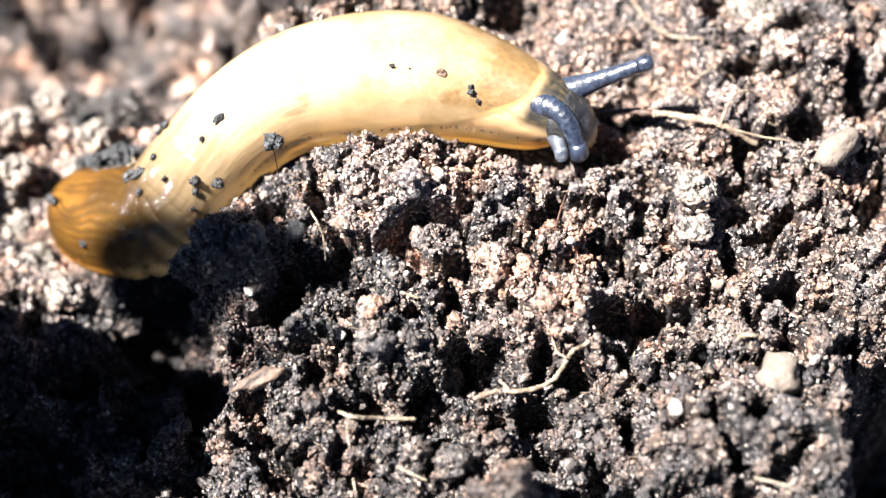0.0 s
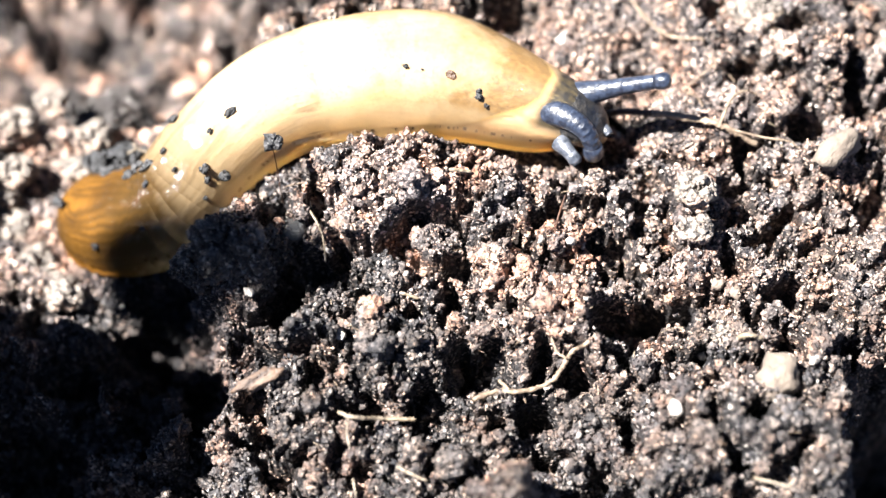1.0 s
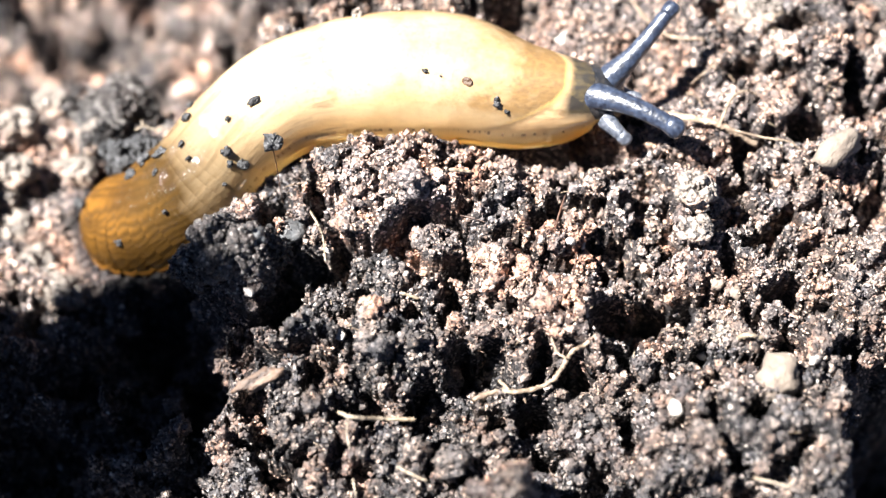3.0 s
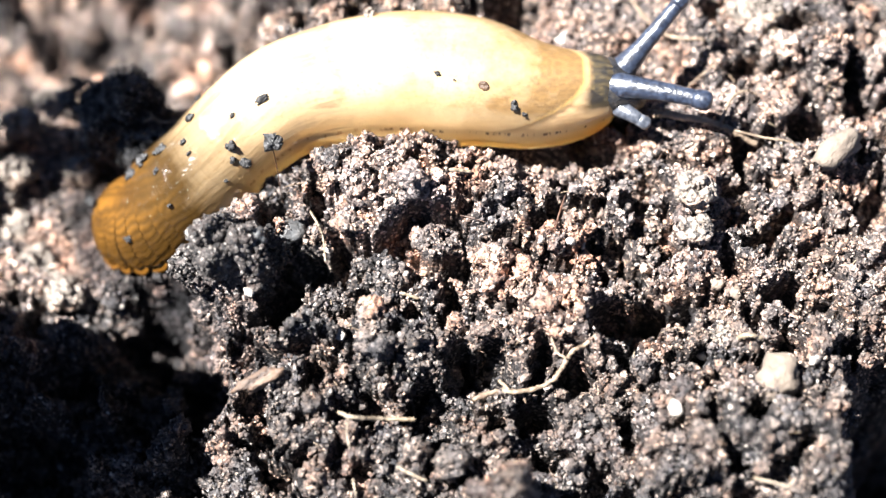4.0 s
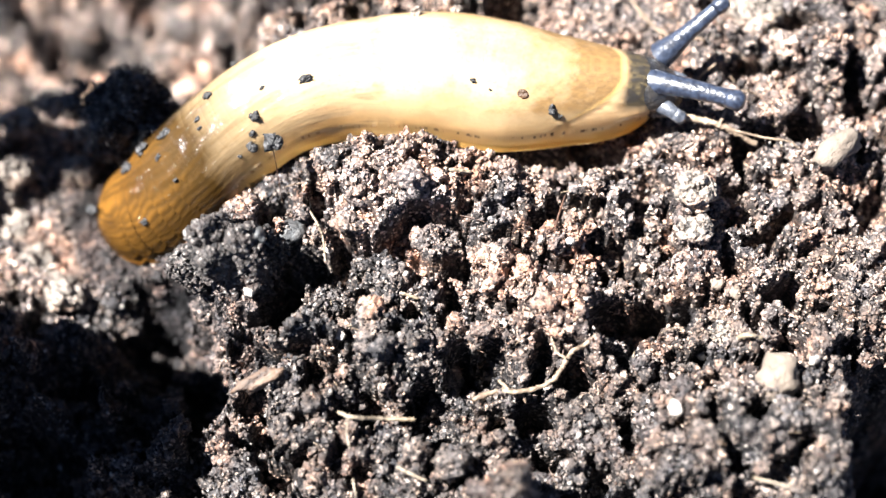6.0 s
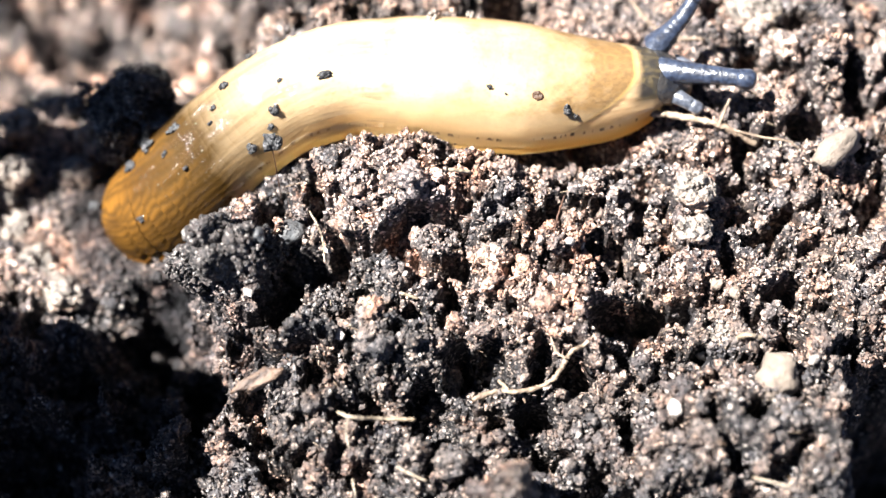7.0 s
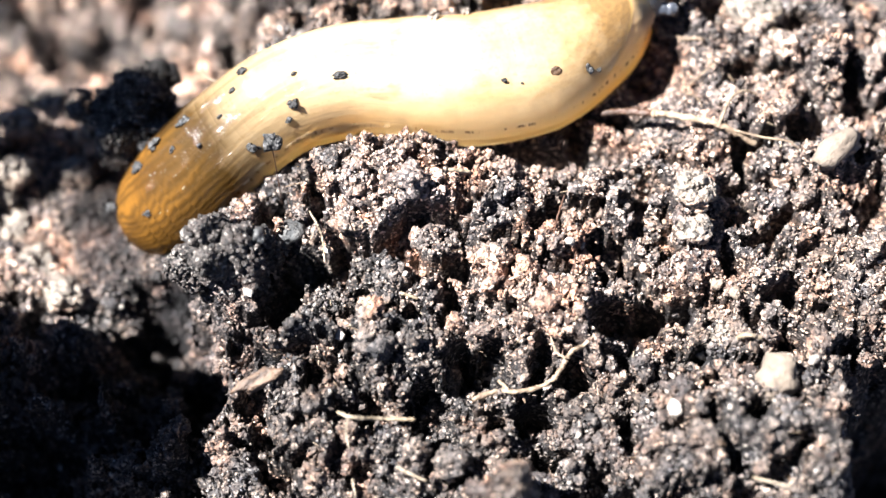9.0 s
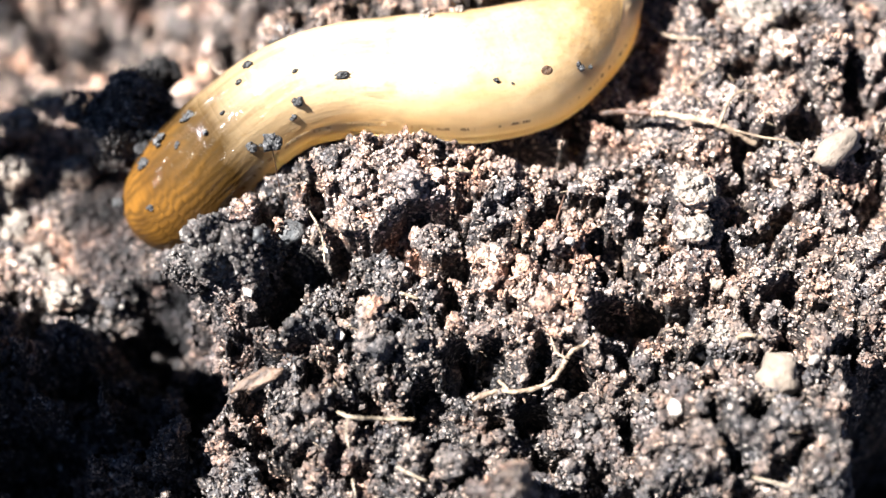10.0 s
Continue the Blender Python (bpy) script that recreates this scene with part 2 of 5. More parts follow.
    rim = m.math("MULTIPLY", m.ramp(mantle, (0.08, 0.0), (0.35, 1.0), (0.90, 1.0), (1.0, 0.0)), m.ramp(where, (0.79, 0.0), (0.82, 0.85)))
    col = m.mix(rim, col, (0.36, 0.215, 0.060))
    # the neck's side: cream with brown marks; its top: grey
    flank = m.math("MULTIPLY", m.ramp(where, (0.72, 0.0), (0.78, 1.0)), m.math("SUBTRACT", 1.0, mantle))
    col = m.mix(flank, col, m.mix(m.ramp(m.noise(spot_p, 700.0, 3.0), (0.45, 0.0), (0.68, 0.8)), (0.72, 0.50, 0.28), (0.44, 0.26, 0.12)))
    neck = m.math("MULTIPLY", m.ramp(where, (0.865, 0.0), (0.895, 1.0)), m.math("SUBTRACT", 1.0, mantle))
    grey = m.mix(m.ramp(m.noise(spot_p, 1500.0, 4.0, 0.7), (0.42, 0.0), (0.66, 1.0)), (0.016, 0.0150, 0.014), (0.105, 0.076, 0.032))
    grey = m.mix(m.ramp(m.noise(grooves, 1100.0, 2.0, 0.5), (0.52, 0.0), (0.60, 0.8)), grey, (0.010, 0.0105, 0.013))
    col = m.mix(m.math("MULTIPLY", neck, m.ramp(high, (0.56, 0.0), (0.72, 1.0))), col, grey)
    # the foot's orange fringe, and the row of dark marks above it
    low = m.ramp(high, (0.12, 1.0), (0.22, 0.6), (0.34, 0.0))
    col = m.mix(m.math("MULTIPLY", low, m.ramp(back, (0.0, 0.35), (1.0, 1.0))), col, m.mix(back, (0.20, 0.080, 0.009), m.mix(m.ramp(where, (0.50, 0.0), (0.80, 1.0)), (0.72, 0.53, 0.270), (0.68, 0.390, 0.085))))
    ripple = m.math("MULTIPLY", m.math("SUBTRACT", m.noise(spot_p, 330.0, 2.0), 0.5), 0.10)
    off = m.math("ABSOLUTE", m.math("ADD", ripple, m.math("SUBTRACT", high, 0.35)))
    keep = m.ramp(m.noise(along_marks(m, p), 1500.0, 1.0), (0.52, 0.0), (0.60, 1.0))
    marks = m.math("MULTIPLY", m.ramp(off, (0.020, 1.0), (0.042, 0.0)), keep)
    col = m.mix(m.math("MULTIPLY", marks, m.math("MULTIPLY", m.ramp(where, (0.52, 0.0), (0.62, 1.0)), 0.95)), col, (0.060, 0.030, 0.018))
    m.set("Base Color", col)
    m.set("Roughness", 0.5)
    m.set("Specular IOR Level", m.ramp(where, (0.2, 0.05), (0.4, 0.4)))
    wet = m.ramp(where, (0.26, 1.0), (0.45, 0.12), (0.74, 0.12), (0.84, 0.5))
    film = m.ramp(m.noise(spot_p, 520.0, 3.0, 0.6), (0.50, 0.0), (0.56, 1.0))
    m.set("Coat Weight", m.mix(m.ramp(where, (0.3, 0.0), (0.5, 1.0)), m.math("MULTIPLY", film, m.ramp(where, (0.1, 0.25), (0.22, 1.0))), (0.3, 0.3, 0.3)))
    m.set("Coat Roughness", 0.12)
    m.set("Coat Normal", m.bump(m.noise(spot_p, 800.0, 3.0, 0.6), m.math("MULTIPLY", wet, 0.0007), 1.0))
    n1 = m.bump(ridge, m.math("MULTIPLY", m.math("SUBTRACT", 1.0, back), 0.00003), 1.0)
    n2 = m.bump(m.noise(grooves, 520.0, 3.0, 0.55), m.math("MULTIPLY", m.math("SUBTRACT", 1.0, mantle), 0.0002), 0.8, n1)
    m.set("Normal", m.bump(m.noise(spot_p, 1700.0, 3.0), 0.00005, 0.7, n2))
    # thin living skin lets light through, most of all at the foot's rim
    glow = m.node("BsdfTranslucent", Color=m.mix(low, m.mix(0.8, col, (1.0, 0.94, 0.82)), m.mix(m.ramp(where, (0.50, 0.0), (0.80, 1.0)), (1.0, 0.92, 0.74), (1.0, 0.84, 0.54))))
    both = m.node("MixShader", Fac=m.math("MULTIPLY", m.math("SUBTRACT", 1.0, m.math("MAXIMUM", m.math("MULTIPLY", m.math("MAXIMUM", marks, lines), 0.8), m.math("MULTIPLY", front, 0.6))), m.math("MULTIPLY", m.ramp(high, (0.40, 0.93), (0.82, 0.40)), m.ramp(back, (0.0, 0.16), (0.5, 1.0)))))
    m.put(both.inputs[1], m.bsdf.outputs[0])
    m.put(both.inputs[2], glow.outputs[0])
    m.put(m.tree.nodes["Material Output"].inputs[0], both.outputs[0])
    return m.mat


M_SKIN = skin_material()


def dark_skin_material():
    m = Mat("slug_head_skin")
    p = m.place()
    col = m.mix(m.ramp(m.noise(p, 900.0, 4.0, 0.6), (0.4, 0.0), (0.7, 1.0)), (0.005, 0.0055, 0.007), (0.030, 0.026, 0.022))
    at = m.tree.nodes.new("ShaderNodeAttribute")
    at.attribute_name = "skin"
    high = m.node("SeparateXYZ", Vector=at.outputs["Vector"]).outputs[2]
    col = m.mix(m.ramp(high, (0.16, 1.0), (0.34, 0.55), (0.5, 0.0)), col, (0.62, 0.36, 0.12))
    m.set("Base Color", col)
    m.set("Roughness", 0.45)
    m.set("Coat Weight", 0.35)
    m.set("Coat Roughness", 0.1)
    m.set("Normal", m.bump(m.noise(p, 1400.0, 3.0), 0.0003, 0.8))
    return m.mat


def tentacle_material(name, a, b):
    m = Mat(name)
    shift = m.tree.nodes.new("ShaderNodeVectorMath")   # so that no two pieces look alike
    shift.operation = "ADD"
    m.put(shift.inputs[0], m.place())
    m.put(shift.inputs[1], m.math("MULTIPLY", m.node("ObjectInfo").outputs["Random"], 0.05))
    p = shift.outputs[0]
    m.set("Base Color", m.mix(m.ramp(m.noise(p, 1300.0, 4.0, 0.65), (0.40, 0.0), (0.66, 1.0)), a, b))
    m.set("Roughness", 0.38)
    m.set("Coat Weight", 0.6)
    m.set("Coat Roughness", 0.06)
    m.set("Normal", m.bump(m.noise(p, 1300.0, 2.0), 0.00017, 0.8))
    return m.mat


M_HEAD = dark_skin_material()
M_TENTACLE = tentacle_material("tentacle_skin", (0.006, 0.008, 0.015), (0.026, 0.034, 0.054))
M_LIP = tentacle_material("lip_tentacle_skin", (0.022, 0.026, 0.034), (0.075, 0.080, 0.095))

# ---- the slug's way: its axis over the soil, in millimetres ----
SPINES = {}


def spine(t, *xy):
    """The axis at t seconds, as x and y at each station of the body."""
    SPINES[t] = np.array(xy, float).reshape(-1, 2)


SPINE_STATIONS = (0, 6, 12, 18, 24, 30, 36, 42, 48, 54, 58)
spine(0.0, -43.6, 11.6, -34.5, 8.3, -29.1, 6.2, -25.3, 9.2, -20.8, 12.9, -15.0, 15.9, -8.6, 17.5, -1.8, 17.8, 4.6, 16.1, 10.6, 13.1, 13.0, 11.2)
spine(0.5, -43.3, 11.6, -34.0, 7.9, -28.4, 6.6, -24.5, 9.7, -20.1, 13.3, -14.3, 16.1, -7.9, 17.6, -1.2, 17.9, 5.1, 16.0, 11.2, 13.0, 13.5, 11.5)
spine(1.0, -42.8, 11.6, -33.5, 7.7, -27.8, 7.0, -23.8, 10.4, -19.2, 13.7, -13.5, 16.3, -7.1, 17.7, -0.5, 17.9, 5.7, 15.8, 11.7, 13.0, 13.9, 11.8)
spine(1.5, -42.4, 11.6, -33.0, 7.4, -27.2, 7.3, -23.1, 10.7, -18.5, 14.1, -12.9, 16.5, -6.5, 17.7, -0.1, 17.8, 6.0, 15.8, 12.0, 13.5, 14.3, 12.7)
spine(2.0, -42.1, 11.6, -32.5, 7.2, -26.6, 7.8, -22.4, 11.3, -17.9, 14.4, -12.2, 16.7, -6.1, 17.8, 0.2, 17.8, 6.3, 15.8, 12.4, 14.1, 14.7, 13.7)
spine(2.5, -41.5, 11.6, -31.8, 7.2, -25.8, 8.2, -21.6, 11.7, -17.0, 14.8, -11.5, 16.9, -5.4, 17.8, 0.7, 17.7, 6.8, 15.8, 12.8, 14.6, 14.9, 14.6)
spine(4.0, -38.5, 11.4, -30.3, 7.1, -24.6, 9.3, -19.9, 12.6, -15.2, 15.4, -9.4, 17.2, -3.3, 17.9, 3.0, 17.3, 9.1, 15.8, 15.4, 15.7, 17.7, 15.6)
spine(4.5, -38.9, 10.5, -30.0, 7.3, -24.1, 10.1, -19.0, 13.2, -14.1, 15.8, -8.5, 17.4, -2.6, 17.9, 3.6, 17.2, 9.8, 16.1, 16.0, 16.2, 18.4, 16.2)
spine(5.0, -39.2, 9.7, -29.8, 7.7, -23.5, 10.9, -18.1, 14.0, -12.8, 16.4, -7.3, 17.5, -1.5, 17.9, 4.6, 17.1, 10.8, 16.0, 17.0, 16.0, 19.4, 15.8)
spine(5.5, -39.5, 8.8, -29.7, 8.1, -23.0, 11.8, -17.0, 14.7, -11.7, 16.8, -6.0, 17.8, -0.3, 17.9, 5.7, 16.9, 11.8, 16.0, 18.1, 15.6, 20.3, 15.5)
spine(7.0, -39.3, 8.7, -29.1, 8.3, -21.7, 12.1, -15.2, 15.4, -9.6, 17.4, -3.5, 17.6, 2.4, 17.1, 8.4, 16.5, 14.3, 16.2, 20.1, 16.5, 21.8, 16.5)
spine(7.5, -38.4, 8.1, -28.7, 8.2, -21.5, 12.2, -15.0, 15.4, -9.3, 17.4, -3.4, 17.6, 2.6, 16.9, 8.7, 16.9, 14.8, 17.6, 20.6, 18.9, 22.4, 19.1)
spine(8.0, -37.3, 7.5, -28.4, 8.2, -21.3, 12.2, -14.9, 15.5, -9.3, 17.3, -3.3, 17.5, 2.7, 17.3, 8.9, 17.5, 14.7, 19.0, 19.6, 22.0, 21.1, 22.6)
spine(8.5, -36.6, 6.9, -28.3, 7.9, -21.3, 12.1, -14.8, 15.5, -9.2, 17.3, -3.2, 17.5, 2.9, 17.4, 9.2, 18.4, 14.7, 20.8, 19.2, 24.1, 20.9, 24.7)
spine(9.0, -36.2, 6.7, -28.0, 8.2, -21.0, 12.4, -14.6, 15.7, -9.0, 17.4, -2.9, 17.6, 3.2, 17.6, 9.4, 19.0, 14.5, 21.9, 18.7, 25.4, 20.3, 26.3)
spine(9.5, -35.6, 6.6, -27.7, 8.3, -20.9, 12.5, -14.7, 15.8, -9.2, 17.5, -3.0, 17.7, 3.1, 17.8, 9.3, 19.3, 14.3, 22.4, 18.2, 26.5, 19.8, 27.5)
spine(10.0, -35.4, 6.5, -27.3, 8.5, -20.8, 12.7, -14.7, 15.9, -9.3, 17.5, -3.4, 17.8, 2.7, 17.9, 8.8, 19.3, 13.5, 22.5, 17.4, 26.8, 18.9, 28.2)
NEAR_TENTACLE = [
    (0, 8.2, 13.1, 4.8, 11.4, 11.3, 5.8, 13.2, 8.2, 2.4),
    (0.5, 9.7, 13.0, 4.8, 12.8, 10.5, 5.8, 14.2, 9.3, 2.4),
    (1, 9.7, 12.6, 4.8, 13.2, 10.1, 5.8, 14.5, 8.6, 2.4),
    (1.5, 10.3, 12.6, 4.8, 13.7, 10.3, 6.2, 16.6, 9.4, 4.0),
    (2, 11.8, 13.6, 4.8, 15.6, 11.2, 6.2, 19.2, 9.4, 5.4),
    (2.5, 12.7, 13.8, 4.8, 16.9, 11.7, 6.2, 21.1, 9.0, 5.4),
    (4, 15.4, 15.3, 4.8, 20.3, 13.9, 6.2, 25.7, 12.2, 6.8),
    (4.5, 16.4, 16.0, 4.8, 21.0, 14.8, 6.2, 25.8, 14.1, 6.8),
    (5, 17.1, 16.4, 4.8, 21.9, 15.0, 6.2, 26.8, 13.5, 6.8),
    (5.5, 17.8, 15.6, 4.8, 22.5, 13.9, 6.2, 27.8, 11.9, 6.8),
    (7, 19.7, 17.0, 4.8, 24.8, 15.7, 6.2, 30.1, 14.6, 6.8),
    (7.5, 19.7, 19.1, 4.8, 24.4, 18.6, 6.2, 29.5, 18.8, 6.8),
    (8, 18.9, 21.4, 4.8, 24.0, 22.2, 6.2, 29.7, 23.6, 6.8),
    (8.5, 18.7, 23.1, 4.8, 21.4, 23.6, 6.2, 24.4, 24.9, 6.8),
    (9, 18.5, 24.8, 4.8, 20.9, 25.9, 6.2, 23.7, 28.1, 6.8),
    (10, 17.8, 28.1, 4.8, 20.5, 29.9, 6.2, 22.8, 32.1, 6.8)]
FAR_TENTACLE = [
    (0, 12.1, 14.6, 4.8, 16.0, 15.0, 7.0, 19.9, 15.6, 8.8),
    (0.5, 13.1, 14.5, 4.8, 17.3, 14.2, 7.0, 21.3, 14.2, 8.8),
    (1, 13.1, 14.1, 4.8, 17.4, 13.9, 7.0, 21.5, 13.5, 8.8),
    (1.5, 13.7, 14.2, 4.8, 17.4, 15.3, 7.0, 21.2, 16.4, 8.8),
    (2, 14.8, 15.1, 4.8, 18.4, 16.6, 7.0, 22.0, 18.1, 8.8),
    (2.5, 15.6, 15.8, 4.8, 18.9, 17.9, 7.0, 22.1, 20.4, 8.8),
    (4, 17.3, 16.8, 4.8, 20.2, 19.5, 7.0, 23.5, 23.1, 8.8),
    (4.5, 18.2, 18.2, 4.8, 20.8, 20.3, 7.0, 23.9, 23.1, 8.8),
    (5, 19.3, 18.5, 4.8, 22.7, 20.3, 7.0, 26.2, 22.1, 8.8),
    (5.5, 20.7, 18.5, 4.8, 23.7, 20.1, 7.0, 27.0, 22.0, 8.8),
    (7, 21.0, 19.7, 4.8, 23.1, 21.2, 7.0, 25.0, 23.7, 8.8),
    (7.5, 20.0, 21.3, 4.8, 20.8, 22.2, 7.0, 21.8, 24.6, 8.8),
    (8, 18.7, 23.9, 4.8, 19.4, 25.1, 7.0, 20.7, 27.2, 8.8),
    (8.5, 18.0, 26.5, 4.8, 18.7, 27.7, 7.0, 20.0, 29.8, 8.8),
    (9, 17.5, 28.1, 4.8, 18.2, 29.3, 7.0, 19.2, 31.4, 8.8),
    (10, 16.7, 29.8, 4.8, 17.1, 31.0, 7.0, 17.9, 33.1, 8.8)]
LIP_TENTACLE = [
    (0, 10.9, 10.2, 3.6, 11.2, 8.9, 3.7, 11.5, 7.9, 3.2),
    (0.5, 11.2, 9.8, 3.6, 11.9, 8.6, 3.7, 12.7, 7.7, 3.2),
    (1, 11.3, 9.6, 3.6, 12.1, 8.5, 3.7, 12.9, 7.6, 3.2),
    (1.5, 11.9, 10.4, 3.6, 13.0, 9.2, 3.7, 14.1, 8.2, 3.2),
    (2, 13.8, 11.5, 3.6, 14.8, 10.1, 3.7, 15.9, 9.0, 3.2),
    (2.5, 15.2, 11.5, 3.6, 16.0, 10.2, 3.7, 17.0, 9.3, 3.2),
    (4, 17.0, 13.5, 3.6, 18.5, 12.4, 3.7, 20.0, 11.7, 3.2),
    (4.5, 18.0, 13.9, 3.6, 19.4, 12.9, 3.7, 20.9, 12.3, 3.2),
    (5, 19.2, 14.4, 3.6, 20.5, 13.3, 3.7, 21.8, 12.5, 3.2),
    (5.5, 20.1, 13.7, 3.6, 21.1, 12.7, 3.7, 22.2, 12.1, 3.2),
    (7, 22.3, 15.0, 3.6, 23.7, 14.0, 3.7, 25.2, 13.3, 3.2),
    (7.5, 21.8, 17.4, 3.6, 23.2, 16.5, 3.7, 24.7, 16.0, 3.2),
    (8, 21.0, 20.1, 3.6, 22.6, 19.6, 3.7, 24.3, 19.5, 3.2),
    (8.5, 20.5, 22.6, 3.6, 22.3, 22.4, 3.7, 24.2, 22.4, 3.2),
    (9, 20.0, 24.6, 3.6, 21.7, 24.5, 3.7, 23.4, 24.8, 3.2),
    (10, 19.3, 27.9, 3.6, 21.0, 27.8, 3.7, 22.8, 28.2, 3.2)]
FAR_LIP_TENTACLE = [
    (0.0, 13.0, 14.3, 3.2, 13.9, 12.9, 3.3, 14.8, 11.5, 3.2),
    (0.5, 13.8, 13.3, 3.2, 14.6, 12.2, 3.3, 15.3, 11.2, 3.2),
    (1.0, 14.3, 13.0, 3.2, 15.2, 11.8, 3.3, 16.1, 10.6, 3.2),
    (1.5, 14.9, 13.3, 3.2, 16.1, 12.4, 3.3, 17.3, 11.5, 3.2),
    (2.0, 15.4, 14.3, 3.2, 16.6, 13.5, 3.3, 17.9, 12.7, 3.2),
    (2.5, 16.3, 14.9, 3.2, 17.5, 14.3, 3.3, 18.7, 13.7, 3.2),
    (4.0, 18.3, 16.8, 3.2, 19.2, 16.5, 3.3, 20.2, 16.2, 3.2),
    (4.5, 18.9, 17.4, 3.2, 19.9, 17.1, 3.3, 20.8, 16.8, 3.2),
    (5.0, 19.7, 17.4, 3.2, 20.6, 17.1, 3.3, 21.6, 16.8, 3.2),
    (5.5, 20.8, 17.1, 3.2, 21.8, 16.8, 3.3, 22.7, 16.5, 3.2),
    (7.0, 23.1, 18.7, 3.2, 23.9, 18.4, 3.3, 24.7, 18.1, 3.2),
    (7.5, 23.0, 20.9, 3.2, 23.8, 20.8, 3.3, 24.6, 20.6, 3.2),
    (8.0, 22.3, 24.2, 3.2, 23.2, 24.0, 3.3, 24.2, 23.9, 3.2),
    (8.5, 21.5, 26.2, 3.2, 22.5, 26.2, 3.3, 23.5, 26.2, 3.2),
    (9.0, 21.0, 27.8, 3.2, 22.0, 27.8, 3.3, 23.0, 27.8, 3.2),
    (10.0, 20.0, 29.8, 3.2, 21.0, 29.8, 3.3, 22.0, 29.8, 3.2)]
DRAGGED = [(0, -36.1, 21.1, -17.0, 0), (1.5, -35.6, 20.6, -15.5, 3), (2.5, -34.9, 19.9, -13.0, 8), (4, -33.1, 17.7, -6.5, 12), (5, -32.7, 17.5, -5.8, 15), (5.7, -32.4, 17.3, -5.5, 17), (7, -31.7, 17.0, -5.2, 18), (8.5, -31.4, 16.5, -5.0, 20), (10, -31.8, 16.2, -5.0, 22)]
DRAGGED_LOW = [(0, -33.1, 12.3, -7.5, 0), (1.0, -32.4, 12.2, -7.0, -4), (2.5, -31.2, 12.3, -6.0, -8), (4, -29.4, 12.7, -4.5, -12), (5.5, -28.2, 12.9, -4.0, -17), (7, -27.5, 13.3, -3.5, -18), (8.5, -27.6, 13.1, -3.5, -20), (10, -28.1, 12.7, -3.5, -22)]
DRAGGED_BALL = [(0, -33.5, 21.7, -16.0, 0), (4, -31.9, 19.6, -9.0, 10), (5.5, -30.9, 19.7, -6.0, 20), (7, -30.0, 21.0, -4.5, 30), (8.5, -29.2, 21.2, -4.0, 36), (10, -28.9, 21.5, -4.0, 40)]
DRAGGED_TWIG = [(0, -30.0, 11.1, -4.0, 0), (4, -28.2, 14.9, -2.0, -10), (5.5, -26.4, 15.4, -1.0, -20), (7, -25.6, 17.1, 0.0, -28), (8.5, -23.7, 17.9, 1.0, -34), (10, -22.4, 18.8, 1.5, -36)]

LEAF = [(0, -188.5, 13.5, 252.6), (0.6, -188.5, 13.5, 252.6), (1.2, -188.2, 13.5, 252.6), (1.5, -187.2, 12.9, 252.6), (1.8, -181.6, 9.2, 252.6), (2.1, -183.0, 10.9, 252.6), (2.4, -181.9, 9.8, 252.6), (2.7, -181.1, 8.9, 252.6), (3.25, -200.3, 16.0, 243.6), (3.8, -198.0, 30.7, 247.6), (4.5, -198.6, 31.0, 247.1), (5.7, -198.9, 31.2, 246.6), (7.5, -198.9, 31.2, 246.6), (10, -199.2, 31.2, 246.6)]

TIMES = sorted(SPINES)
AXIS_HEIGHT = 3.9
SWEPT = np.concatenate([np.array([SPINES[t][:-1] + (SPINES[t][1:] - SPINES[t][:-1]) * u for u in np.linspace(0, 1, 6)]).reshape(-1, 2)
                        for t in TIMES])

# ---- the soil's relief, in millimetres ----
MOUNDS = [
    (-4.5, 5.8, 8.1, 5.3, 4.0), (6.2, 2.4, 6.0, 4.4, 3.5), (-7.9, 10.5, 1.5, 1.5, 2.6),
    (-1.3, 10.9, 3.2, 1.4, 2.2), (2.3, 11.1, 1.2, 1.3, 2.6), (-20.2, -0.2, 4.1, 5.0, 4.5),
    (-15.3, -7.9, 2.6, 2.7, 3.0), (11.3, -8.2, 4.6, 5.0, 3.0), (24.4, 4.8, 2.7, 2.4, 3.2),
    (5.9, -25.2, 2.7, 3.1, 13.0), (-38.8, 2.3, 3.8, 2.7, 3.5), (-43.3, 16.0, 7.0, 7.7, 3.5),
    (-23.9, -18.1, 5.4, 2.2, 3.0), (38.1, 9.8, 2.7, 2.4, 3.0), (18.3, 5.9, 6.0, 3.3, 2.5)]
# those beyond x = -48 lie unseen and cast shade into the view
FAR_MOUNDS = [
    (31.3, -19.9, 8.1, 6.5, 4.0), (22.7, -20.8, 7.6, 5.3, 3.0), (-8.6, -11.9, 7.0, 5.3, 2.0),
    (-4.3, -20.6, 10.8, 3.6, 2.0), (27.1, -0.6, 4.9, 3.0, 2.5), (-50.2, -5.7, 4.9, 5.3, 7.0),
    (-48.3, -19.5, 5.4, 7.7, 15.0), (-50.1, 11.0, 3.2, 5.3, 5.0), (32.5, 14.6, 2.7, 2.4, 2.5),
    (22.6, 24.6, 4.9, 3.0, 1.5), (-12.2, 5.3, 2.7, 2.4, 2.5), (38.1, 21.0, 3.2, 3.6, 2.5),
    (-41.0, -7.6, 1.9, 1.8, 7.0), (-36.6, -5.2, 2.1, 1.6, 6.0), (-39.0, -13.2, 1.6, 1.5, 8.0), (-32.4, -12.3, 1.3, 1.3, 6.0), (-43.1, -3.4, 2.1, 1.5, 4.0), (-34.3, -18.4, 1.6, 1.5, 7.0)]
